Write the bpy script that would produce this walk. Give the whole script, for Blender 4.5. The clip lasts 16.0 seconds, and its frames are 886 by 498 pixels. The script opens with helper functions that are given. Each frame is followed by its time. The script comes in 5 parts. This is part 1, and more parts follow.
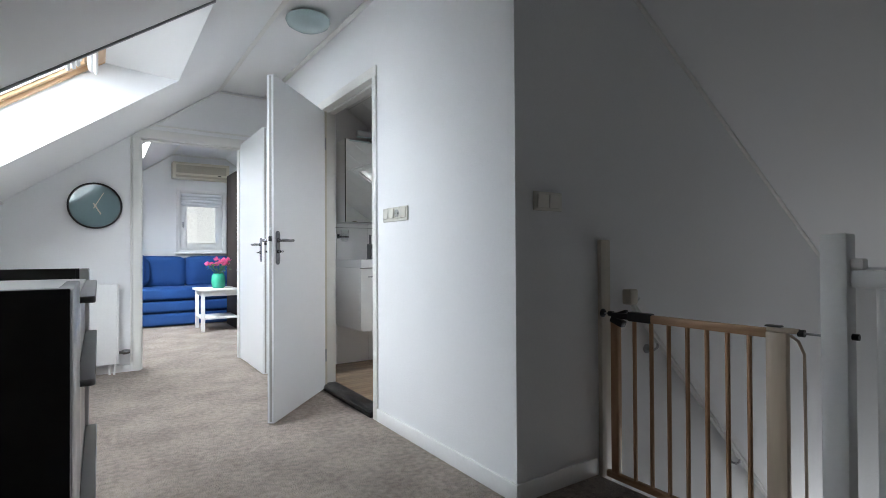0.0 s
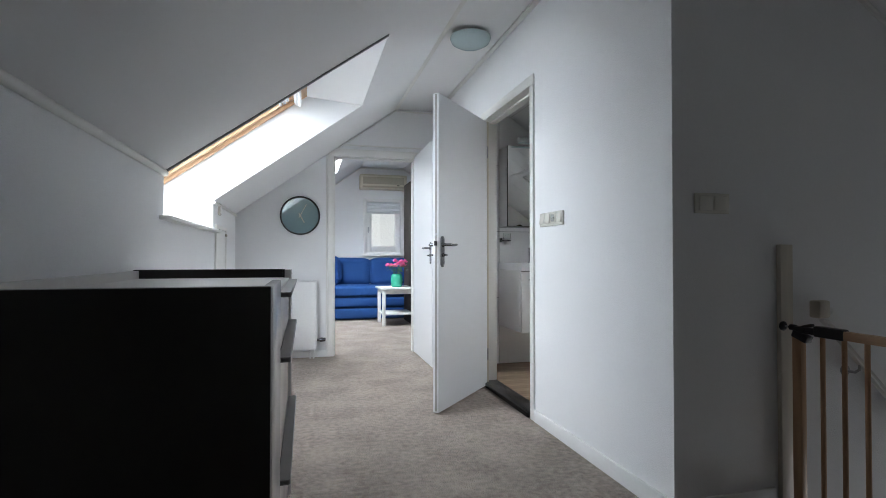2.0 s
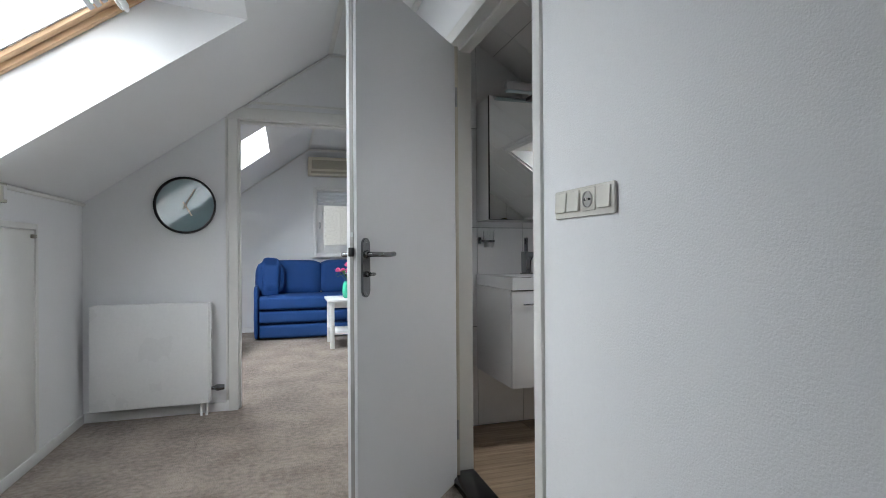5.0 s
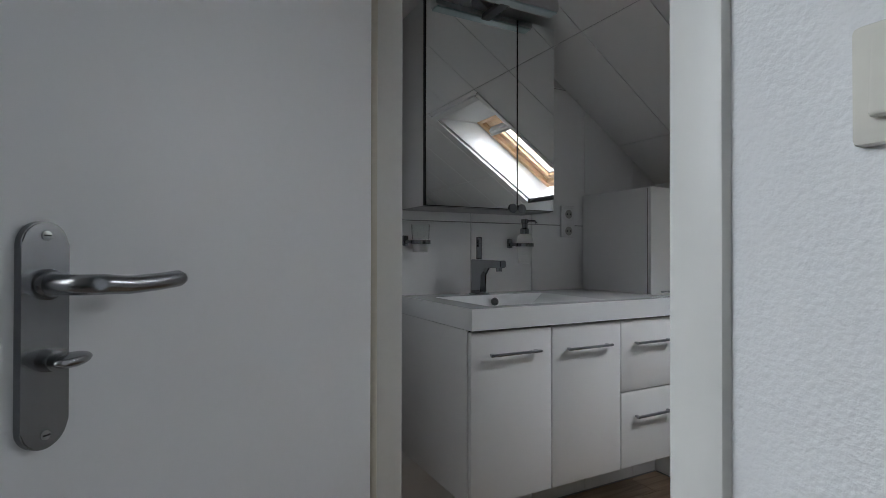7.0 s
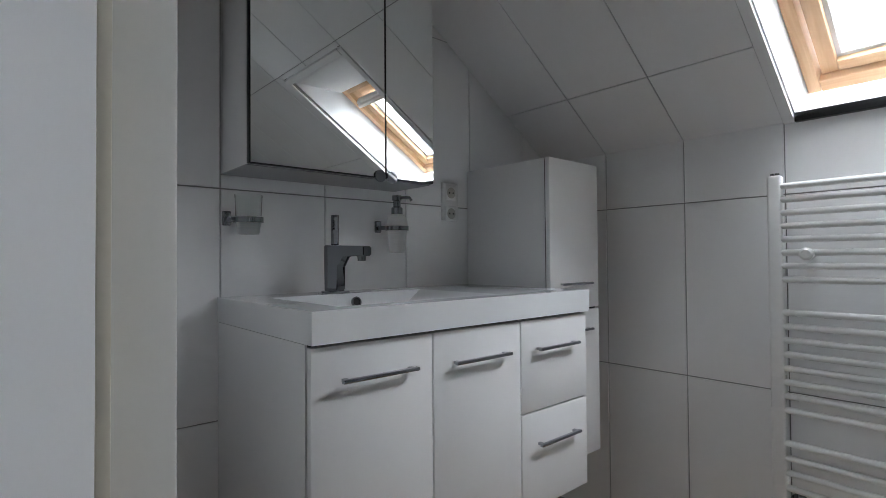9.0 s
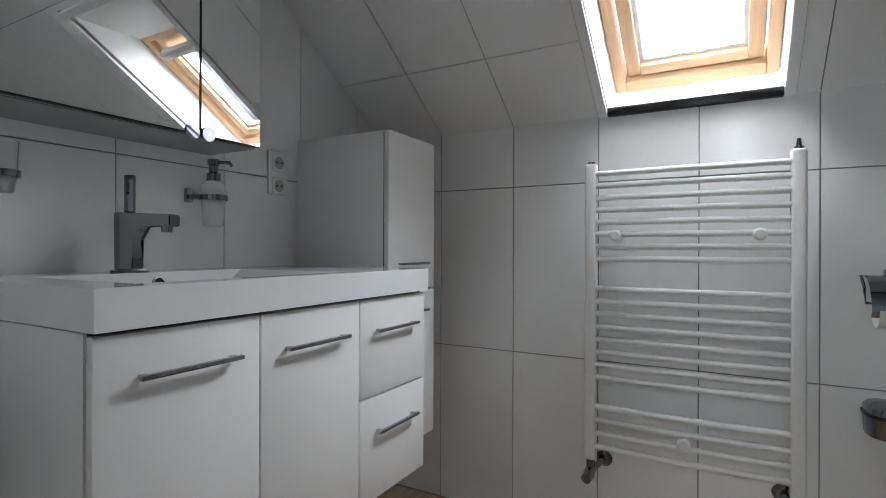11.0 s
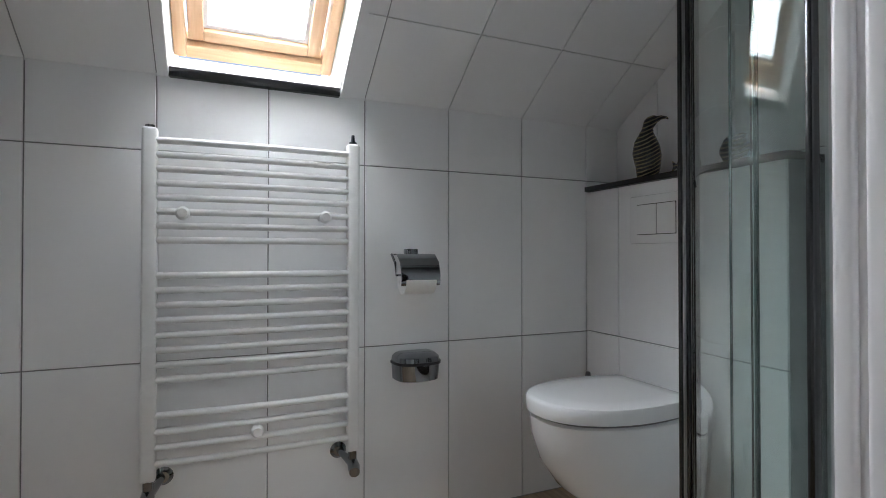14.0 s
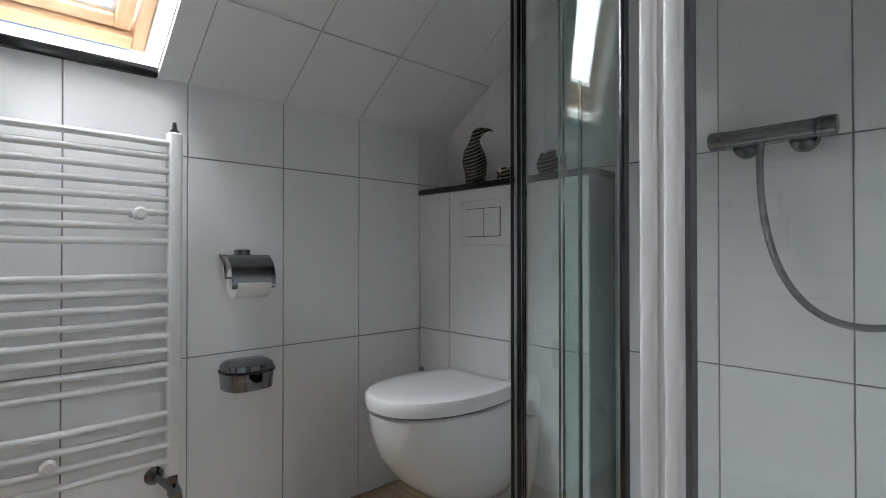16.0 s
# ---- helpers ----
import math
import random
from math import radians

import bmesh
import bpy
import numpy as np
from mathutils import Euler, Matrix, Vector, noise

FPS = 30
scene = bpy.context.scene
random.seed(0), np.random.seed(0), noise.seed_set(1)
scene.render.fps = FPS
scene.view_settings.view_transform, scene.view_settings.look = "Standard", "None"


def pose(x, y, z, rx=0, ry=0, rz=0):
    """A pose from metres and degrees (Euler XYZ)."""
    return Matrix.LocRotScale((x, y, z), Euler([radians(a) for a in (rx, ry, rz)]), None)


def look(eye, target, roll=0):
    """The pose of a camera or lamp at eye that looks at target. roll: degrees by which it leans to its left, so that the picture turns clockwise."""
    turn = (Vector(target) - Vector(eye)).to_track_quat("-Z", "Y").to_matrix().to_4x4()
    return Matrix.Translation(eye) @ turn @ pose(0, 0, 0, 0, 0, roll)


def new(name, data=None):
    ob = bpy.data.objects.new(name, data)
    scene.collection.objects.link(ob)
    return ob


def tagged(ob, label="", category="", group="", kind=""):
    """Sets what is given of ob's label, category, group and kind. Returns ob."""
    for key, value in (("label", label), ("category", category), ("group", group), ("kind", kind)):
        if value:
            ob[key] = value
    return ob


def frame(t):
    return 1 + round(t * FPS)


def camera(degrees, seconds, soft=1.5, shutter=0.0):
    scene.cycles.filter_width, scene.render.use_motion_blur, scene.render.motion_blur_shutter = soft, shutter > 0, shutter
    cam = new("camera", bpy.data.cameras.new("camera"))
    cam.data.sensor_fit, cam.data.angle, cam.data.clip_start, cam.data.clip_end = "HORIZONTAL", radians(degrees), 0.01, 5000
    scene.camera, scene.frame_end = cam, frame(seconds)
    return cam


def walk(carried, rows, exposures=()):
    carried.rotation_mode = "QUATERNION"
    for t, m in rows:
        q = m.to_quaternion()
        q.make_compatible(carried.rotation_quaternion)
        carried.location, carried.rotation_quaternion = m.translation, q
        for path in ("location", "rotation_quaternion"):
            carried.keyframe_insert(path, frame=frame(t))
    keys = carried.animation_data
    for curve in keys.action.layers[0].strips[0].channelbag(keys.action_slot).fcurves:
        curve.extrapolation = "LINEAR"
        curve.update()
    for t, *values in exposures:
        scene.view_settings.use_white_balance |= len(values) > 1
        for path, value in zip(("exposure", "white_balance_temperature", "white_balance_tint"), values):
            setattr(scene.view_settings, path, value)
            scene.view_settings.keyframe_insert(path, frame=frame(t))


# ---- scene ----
cam = camera(81.7, 16.0, soft=0.5)
PATH = [
    (0, (-1.375, -1.53, 0.987), (-0.26, 0.13, 1.006), -0.3),
    (0.5, (-1.369, -1.588, 0.986), (-0.501, 0.213, 1.016), -0.3),
    (1, (-1.358, -1.636, 0.994), (-0.673, 0.243, 1.02), -0.1),
    (1.5, (-1.349, -1.652, 0.996), (-0.778, 0.264, 1.025), -0.1),
    (2, (-1.345, -1.653, 0.997), (-0.828, 0.279, 1.026), -0.0),
    (2.5, (-1.329, -1.62, 0.997), (-0.83, 0.316, 1.022), 0.0),
    (3, (-1.26, -1.472, 1.004), (-0.773, 0.468, 1.03), 0.1),
    (3.5, (-1.177, -1.238, 1.019), (-0.661, 0.694, 1.038), 0.0),
    (3.7, (-1.125, -1.118, 1.021), (-0.594, 0.810, 1.039), -0.1),
    (5.8, (-0.601, 0.364, 1.106), (0.053, 2.254, 1.116), -0.0),
    (6, (-0.579, 0.491, 1.098), (0.107, 2.369, 1.113), 0.1),
    (6.5, (-0.502, 0.767, 1.105), (0.307, 2.596, 1.123), -0.2),
    (7, (-0.403, 0.952, 1.1), (0.532, 2.719, 1.115), 0.1),
    (7.5, (-0.277, 1.096, 1.104), (0.764, 2.803, 1.096), -0.2),
    (8, (-0.189, 1.189, 1.104), (0.942, 2.838, 1.065), -0.0),
    (8.2, (-0.156, 1.225, 1.073), (1.015, 2.847, 1.061), -0.1),
    (10.5, (-0.059, 1.405, 1.013), (1.552, 2.591, 1.008), 0.0),
    (11, (-0.038, 1.428, 0.998), (1.709, 2.401, 0.997), 0.2),
    (11.5, (-0.015, 1.478, 0.991), (1.88, 2.119, 0.982), 0.3),
    (12, (0.029, 1.507, 0.963), (2.002, 1.83, 0.982), 0.4),
    (12.5, (0.054, 1.557, 0.966), (2.053, 1.509, 0.974), 0.3),
    (13, (0.058, 1.582, 0.946), (2.027, 1.232, 0.971), 0.2),
    (13.5, (0.068, 1.614, 0.933), (1.978, 1.021, 0.956), 0.1),
    (14, (0.064, 1.634, 0.928), (1.901, 0.844, 0.951), 0.0),
    (14.5, (0.066, 1.666, 0.933), (1.809, 0.686, 0.948), 0.1),
    (15, (0.077, 1.683, 0.92), (1.727, 0.552, 0.948), -0.1),
    (15.5, (0.077, 1.679, 0.919), (1.624, 0.412, 0.953), -0.2),
    (16, (0.083, 1.684, 0.934), (1.549, 0.323, 0.953), 0.0),
]

walk(cam, [(t, look(eye, target, roll)) for t, eye, target, roll in PATH],
     exposures=[(0.0, 0.54, 6450, 10), (1.5, 0.42, 6400, 10), (3.7, 0.12, 6450, 10), (5.8, -0.38, 6700, 10), (6.5, -0.60, 6600, 10),
                (7.5, -0.62, 6350, 10), (8.2, -0.42, 6300, 10), (10.4, 0.02, 6500, 10), (12.0, -0.14, 6500, 10), (14.0, 0.10, 6450, 10), (16.0, 0.14, 6500, 10)])

# ---- light ----
world = bpy.data.worlds.new("world")
scene.world = world
world.use_nodes = True
wn = world.node_tree.nodes
sky = wn.new("ShaderNodeTexSky")
sky.sky_type = "NISHITA"
sky.sun_disc = False
sky.sun_elevation, sky.sun_rotation = radians(38), radians(250)
sky.air_density, sky.dust_density = 1.0, 4.0
wn["Background"].inputs["Strength"].default_value = 0.15
world.node_tree.links.new(sky.outputs[0], wn["Background"].inputs["Color"])

sun = new("sun", bpy.data.lights.new("sun", "SUN"))
sun.data.energy, sun.data.angle, sun.data.color = 0.6, radians(30), (1.0, 0.97, 0.93)
sun.matrix_world = look((0, 0, 20), (3.0, 3.5, 15.5))


def area(name, eye, target, w, h, watts, color=(1, 1, 1)):
    ob = new(name, bpy.data.lights.new(name, "AREA"))
    ob.data.shape, ob.data.size, ob.data.size_y = "RECTANGLE", w, h
    ob.data.energy, ob.data.color = watts, color
    ob.matrix_world = look(eye, target)
    return ob


COOL = (0.87, 0.955, 1.05)
NEUTRAL = (0.96, 0.98, 1.0)
area("hall_skylight_daylight", (-2.16, 1.52, 2.19), (-1.44, 1.82, 1.49), 2.3, 2.3, 114, COOL)
area("bath_skylight_daylight", (1.725, 1.57, 1.990), (1.12, 1.34, 1.160), 0.80, 0.90, 70, (0.92, 0.965, 1.025))
area("room_skylight_daylight", (-1.565, 5.09, 2.233), (-1.015, 5.09, 1.40), 1.1, 1.1, 68, COOL)
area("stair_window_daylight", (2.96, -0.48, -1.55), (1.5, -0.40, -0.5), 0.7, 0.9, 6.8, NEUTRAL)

# ---- materials ----


def mat(name, color, rough=0.5, metal=0.0, var=0.06, scale=3.0, bump=0.0, bscale=200.0, coat=0.0, fine=0.04,
        fscale=60.0, rnd=0.0, bdist=0.002, trans=0.0, ior=1.45):
    m = bpy.data.materials.new(name)
    m.use_nodes = True
    nt = m.node_tree
    n, ln = nt.nodes, nt.links
    b = n["Principled BSDF"]
    tc = n.new("ShaderNodeTexCoord")
    src = tc.outputs["Object"]
    big = n.new("ShaderNodeTexNoise")
    big.inputs["Scale"].default_value, big.inputs["Detail"].default_value = scale, 5
    small = n.new("ShaderNodeTexNoise")
    small.inputs["Scale"].default_value, small.inputs["Detail"].default_value = fscale, 3
    ln.new(src, big.inputs["Vector"]), ln.new(src, small.inputs["Vector"])
    add = n.new("ShaderNodeMath")
    add.operation = "MULTIPLY_ADD"
    add.inputs[1].default_value, add.inputs[2].default_value = 2 * var, 1 - var
    ln.new(big.outputs["Fac"], add.inputs[0])
    add2 = n.new("ShaderNodeMath")
    add2.operation = "MULTIPLY_ADD"
    add2.inputs[1].default_value = 2 * fine
    ln.new(small.outputs["Fac"], add2.inputs[0])
    sub = n.new("ShaderNodeMath")
    sub.operation = "SUBTRACT"
    sub.inputs[1].default_value = fine
    ln.new(add.outputs[0], sub.inputs[0]), ln.new(sub.outputs[0], add2.inputs[2])
    value = add2.outputs[0]
    if rnd:
        oi = n.new("ShaderNodeObjectInfo")
        r = n.new("ShaderNodeMath")
        r.operation = "MULTIPLY_ADD"
        r.inputs[1].default_value, r.inputs[2].default_value = 2 * rnd, 1 - rnd
        ln.new(oi.outputs["Random"], r.inputs[0])
        mul = n.new("ShaderNodeMath")
        mul.operation = "MULTIPLY"
        ln.new(r.outputs[0], mul.inputs[0]), ln.new(value, mul.inputs[1])
        value = mul.outputs[0]
    mix = n.new("ShaderNodeVectorMath")
    mix.operation = "SCALE"
    mix.inputs[0].default_value = color
    ln.new(value, mix.inputs["Scale"])
    ln.new(mix.outputs[0], b.inputs["Base Color"])
    rr = n.new("ShaderNodeMath")
    rr.operation = "MULTIPLY_ADD"
    rr.inputs[1].default_value, rr.inputs[2].default_value = 0.25 * rough, 0.875 * rough
    ln.new(big.outputs["Fac"], rr.inputs[0]), ln.new(rr.outputs[0], b.inputs["Roughness"])
    b.inputs["Metallic"].default_value = metal
    b.inputs["Coat Weight"].default_value = coat
    b.inputs["Coat Roughness"].default_value = 0.1
    b.inputs["Transmission Weight"].default_value = trans
    b.inputs["IOR"].default_value = ior
    if bump:
        bn = n.new("ShaderNodeTexNoise")
        bn.inputs["Scale"].default_value, bn.inputs["Detail"].default_value = bscale, 3
        ln.new(src, bn.inputs["Vector"])
        bp = n.new("ShaderNodeBump")
        bp.inputs["Strength"].default_value, bp.inputs["Distance"].default_value = bump, bdist
        ln.new(bn.outputs["Fac"], bp.inputs["Height"]), ln.new(bp.outputs[0], b.inputs["Normal"])
    return m


def wood(name, c1, c2, axis=1, rough=0.45, scale=6.0, stretch=0.08):
    m = bpy.data.materials.new(name)
    m.use_nodes = True
    n, ln = m.node_tree.nodes, m.node_tree.links
    b = n["Principled BSDF"]
    tc, mp = n.new("ShaderNodeTexCoord"), n.new("ShaderNodeMapping")
    s = [1.0, 1.0, 1.0]
    s[axis] = stretch
    mp.inputs["Scale"].default_value = s
    ln.new(tc.outputs["Object"], mp.inputs["Vector"])
    w = n.new("ShaderNodeTexNoise")
    w.inputs["Scale"].default_value, w.inputs["Detail"].default_value, w.inputs["Distortion"].default_value = scale * 6, 6, 0.6
    ln.new(mp.outputs[0], w.inputs["Vector"])
    r = n.new("ShaderNodeValToRGB")
    r.color_ramp.elements[0].position, r.color_ramp.elements[1].position = 0.35, 0.68
    r.color_ramp.elements[0].color, r.color_ramp.elements[1].color = (*c1, 1), (*c2, 1)
    ln.new(w.outputs["Fac"], r.inputs[0])
    oi = n.new("ShaderNodeObjectInfo")
    k = n.new("ShaderNodeMath")
    k.operation = "MULTIPLY_ADD"
    k.inputs[1].default_value, k.inputs[2].default_value = 0.16, 0.92
    ln.new(oi.outputs["Random"], k.inputs[0])
    sc = n.new("ShaderNodeVectorMath")
    sc.operation = "SCALE"
    ln.new(r.outputs[0], sc.inputs[0]), ln.new(k.outputs[0], sc.inputs["Scale"])
    ln.new(sc.outputs[0], b.inputs["Base Color"])
    b.inputs["Roughness"].default_value = rough
    bp = n.new("ShaderNodeBump")
    bp.inputs["Strength"].default_value, bp.inputs["Distance"].default_value = 0.15, 0.001
    ln.new(w.outputs["Fac"], bp.inputs["Height"]), ln.new(bp.outputs[0], b.inputs["Normal"])
    return m


def glass(name, tint, rough=0.0):
    m = bpy.data.materials.new(name)
    m.use_nodes = True
    b = m.node_tree.nodes["Principled BSDF"]
    b.inputs["Base Color"].default_value = (*tint, 1)
    b.inputs["Roughness"].default_value = rough
    b.inputs["Transmission Weight"].default_value = 1.0
    b.inputs["IOR"].default_value = 1.45
    return m


def carpet_mat():
    m = bpy.data.materials.new("taupe_carpet")
    m.use_nodes = True
    n, ln = m.node_tree.nodes, m.node_tree.links
    b = n["Principled BSDF"]
    tc = n.new("ShaderNodeTexCoord")
    layers = []
    for sc, det in ((3.4, 7), (34.0, 4), (230.0, 2)):
        t = n.new("ShaderNodeTexNoise")
        t.inputs["Scale"].default_value, t.inputs["Detail"].default_value = sc, det
        ln.new(tc.outputs["Object"], t.inputs["Vector"])
        layers.append(t)
    r = n.new("ShaderNodeValToRGB")
    r.color_ramp.elements[0].position, r.color_ramp.elements[1].position = 0.41, 0.59
    r.color_ramp.elements[0].color, r.color_ramp.elements[1].color = (0.212, 0.168, 0.138, 1), (0.415, 0.342, 0.286, 1)
    a = n.new("ShaderNodeMath")
    a.operation = "MULTIPLY_ADD"
    a.inputs[1].default_value = 0.34
    ln.new(layers[0].outputs["Fac"], a.inputs[0])
    c = n.new("ShaderNodeMath")
    c.operation = "MULTIPLY"
    c.inputs[1].default_value = 0.38
    ln.new(layers[1].outputs["Fac"], c.inputs[0])
    d = n.new("ShaderNodeMath")
    d.operation = "MULTIPLY_ADD"
    d.inputs[1].default_value = 0.28
    ln.new(layers[2].outputs["Fac"], d.inputs[0])
    ln.new(c.outputs[0], a.inputs[2]), ln.new(a.outputs[0], d.inputs[2]), ln.new(d.outputs[0], r.inputs[0])
    ln.new(r.outputs[0], b.inputs["Base Color"])
    b.inputs["Roughness"].default_value = 0.95
    b.inputs["Sheen Weight"].default_value = 0.15
    v = n.new("ShaderNodeTexVoronoi")
    v.inputs["Scale"].default_value = 150
    ln.new(tc.outputs["Object"], v.inputs["Vector"])
    mixh = n.new("ShaderNodeMath")
    mixh.operation = "ADD"
    ln.new(v.outputs["Distance"], mixh.inputs[0]), ln.new(layers[1].outputs["Fac"], mixh.inputs[1])
    bp = n.new("ShaderNodeBump")
    bp.inputs["Strength"].default_value, bp.inputs["Distance"].default_value = 1.0, 0.009
    ln.new(mixh.outputs[0], bp.inputs["Height"]), ln.new(bp.outputs[0], b.inputs["Normal"])
    return m


M_WALL = mat("white_textured_wall", (0.82, 0.825, 0.83), 0.70, var=0.03, scale=1.5, bump=0.55, bscale=185, fine=0.02, bdist=0.003)
M_CEIL = mat("white_ceiling_paint", (0.83, 0.835, 0.84), 0.8, var=0.02, scale=1.2, bump=0.1, bscale=220, fine=0.01)
M_TRIM = mat("cream_gloss_trim", (0.77, 0.765, 0.735), 0.35, var=0.04, scale=5, bump=0.05, bscale=40, fine=0.02)
M_DOOR = mat("pale_grey_door_paint", (0.72, 0.73, 0.74), 0.5, var=0.02, scale=2.5, bump=0.04, bscale=90, fine=0.01)
M_EDGE = mat("grey_door_edge", (0.30, 0.29, 0.28), 0.5)
M_TILE = mat("white_glazed_tile", (0.85, 0.85, 0.85), 0.13, var=0.03, scale=4, bump=0.05, bscale=9, fine=0.01, rnd=0.02, bdist=0.004)
M_GROUT = mat("grey_grout", (0.29, 0.29, 0.29), 0.9, var=0.15, scale=12, bump=0.2, bscale=300)
M_LACQ = mat("white_lacquer", (0.85, 0.85, 0.85), 0.22, var=0.015, scale=3, bump=0.02, bscale=25, fine=0.008)
M_CERAM = mat("white_ceramic", (0.82, 0.83, 0.84), 0.08, var=0.01, coat=0.4, fine=0.005)
M_ENAMEL = mat("white_radiator_enamel", (0.80, 0.80, 0.79), 0.28, var=0.03, bump=0.03, bscale=60)
M_CHROME = mat("chrome", (0.26, 0.27, 0.285), 0.035, 1.0, var=0.04, fine=0.02)
M_STEEL = mat("brushed_steel", (0.42, 0.43, 0.44), 0.32, 1.0, var=0.08, bump=0.06, bscale=400)
M_LEVER = mat("satin_door_steel", (0.31, 0.32, 0.335), 0.26, 1.0, var=0.08, bump=0.04, bscale=400)
M_DARKSTEEL = mat("dark_shower_profile", (0.07, 0.072, 0.075), 0.22, 1.0, var=0.06)
M_ALU = mat("matt_white_aluminium_profile", (0.86, 0.85, 0.86), 0.32, 0.0, var=0.01, fine=0.0)
M_BLACK = mat("black_plastic", (0.012, 0.012, 0.013), 0.35, var=0.1)
M_STONE = mat("black_stone", (0.010, 0.010, 0.011), 0.22, var=0.2, scale=30)
M_MIRROR = mat("mirror_silver", (0.86, 0.88, 0.88), 0.0, 1.0, var=0.0, fine=0.0)
M_POLISH = mat("polished_bar_handle", (0.34, 0.355, 0.38), 0.16, 1.0, var=0.05)
# grey that carries the shade under the white mirror cabinet
M_UNDERSHADE = mat("cabinet_underside_shade", (0.30, 0.30, 0.305), 0.35, var=0.04)
# socket plastic is pale; the recess shade is put into this mid grey
M_WELL = mat("shaded_socket_plastic", (0.42, 0.41, 0.385), 0.4, var=0.03)
M_SLOT = mat("dark_gap", (0.02, 0.02, 0.02), 0.8)
M_CARPET = carpet_mat()
M_PINE = wood("orange_pine", (0.54, 0.33, 0.18), (0.68, 0.46, 0.28), 0)
M_PINEY = wood("orange_pine_cross", (0.54, 0.33, 0.18), (0.68, 0.46, 0.28), 1)
M_GATE = wood("beech", (0.42, 0.24, 0.13), (0.54, 0.33, 0.19), 2)
M_GATEH = wood("beech_rail", (0.42, 0.24, 0.13), (0.54, 0.33, 0.19), 1)
M_PALE = wood("pale_beech", (0.50, 0.40, 0.30), (0.58, 0.48, 0.37), 2)
M_STRIP = wood("tan_batten", (0.58, 0.53, 0.45), (0.64, 0.59, 0.50), 2)
M_PLANK = wood("brown_wood_look_floor", (0.28, 0.20, 0.135), (0.42, 0.31, 0.215), 0, rough=0.2)
M_DRESS = mat("black_brown_veneer", (0.014, 0.012, 0.012), 0.30, var=0.15, scale=6, bump=0.05, bscale=150)
M_DRESSF = mat("grey_brown_gloss_front", (0.66, 0.645, 0.64), 0.20, var=0.08, scale=3)
M_DRAWER = mat("greige_drawer_front", (0.64, 0.60, 0.56), 0.26, var=0.04, scale=4)
M_DTOP = mat("grey_satin_top", (0.56, 0.54, 0.515), 0.42, var=0.05, scale=5)
M_HANDLE = mat("grey_metal_handle", (0.20, 0.195, 0.19), 0.35, 0.8, var=0.06)
M_BLUE = mat("blue_sofa_fabric", (0.009, 0.058, 0.215), 0.85, var=0.12, scale=4, bump=0.4, bscale=420, fine=0.1, fscale=180)
M_ARMCH = mat("pale_linen", (0.72, 0.69, 0.66), 0.85, var=0.06, bump=0.3, bscale=380)
M_WHITEW = mat("white_painted_wood", (0.80, 0.80, 0.79), 0.4, var=0.04, bump=0.05, bscale=60)
M_VASE = mat("green_glazed_vase", (0.035, 0.33, 0.21), 0.15, var=0.08)
M_PETAL = mat("pink_petal", (0.72, 0.10, 0.28), 0.6, var=0.25, scale=30)
M_LEAF = mat("green_leaf", (0.06, 0.16, 0.05), 0.5, var=0.3, scale=25)
M_BEIGE = mat("aged_beige_plastic", (0.66, 0.61, 0.49), 0.4, var=0.04)
M_GRILLE = mat("beige_grille", (0.44, 0.40, 0.31), 0.5, var=0.05)
M_CREAM = mat("cream_switch_plastic", (0.72, 0.70, 0.63), 0.25, var=0.02)
M_BLIND = mat("white_blind_fabric", (0.74, 0.76, 0.78), 0.9, var=0.05, bump=0.2, bscale=250)
M_DARKW = mat("dark_brown_panel", (0.030, 0.022, 0.018), 0.8, var=0.15)
M_CLOCK = mat("teal_glass_dial", (0.25, 0.37, 0.39), 0.03, var=0.02, ior=2.7)
M_NEEDLE = mat("satin_brass_needle", (0.60, 0.56, 0.46), 0.38, 1.0)
M_LAMP = mat("opal_lamp_glass", (0.55, 0.68, 0.70), 0.25, var=0.03)
M_LBAR = mat("satin_lamp_bar", (0.55, 0.56, 0.57), 0.3, 0.6)
M_GLASS = glass("clear_pane", (0.97, 0.99, 0.98))
M_SHGLASS = glass("green_tinted_shower_glass", (0.81, 0.90, 0.885))
M_FROST = glass("frosted_glass", (0.92, 0.93, 0.93), 0.45)
M_PAPER = mat("white_paper", (0.83, 0.82, 0.80), 0.95, bump=0.2, bscale=300)
M_GREYPL = mat("grey_rubber", (0.16, 0.16, 0.17), 0.6)
M_PLEAT = mat("grey_pleated_blind", (0.60, 0.61, 0.62), 0.8, var=0.1)
M_HOSE = mat("metal_hose", (0.30, 0.31, 0.32), 0.25, 1.0, bump=0.4, bscale=600)
M_OUT = mat("pale_garden_wall", (0.70, 0.72, 0.70), 0.9, var=0.25, scale=4)

# ---- building helpers ----
BASE = {}


def link_mesh(name, bm, material, smooth=40):
    me = bpy.data.meshes.new(name)
    bmesh.ops.recalc_face_normals(bm, faces=bm.faces)
    bm.to_mesh(me)
    bm.free()
    me.materials.append(material)
    if smooth:
        me.shade_smooth()
        me.set_sharp_from_angle(angle=radians(smooth))
    return new(name, me)


def thing(name, base, label, category, group="", kind=""):
    """An Empty at the thing's base; its parts are given in world places."""
    ob = new(name)
    ob.location = base
    BASE[ob] = Vector(base)
    return tagged(ob, label, category, group, kind)


def part(name, bm, material, parent, label=""):
    bmesh.ops.translate(bm, verts=bm.verts, vec=-BASE[parent])
    ob = link_mesh(name, bm, material)
    ob.parent = parent
    BASE[ob] = BASE[parent]
    if label:
        ob["label"] = label
    return ob


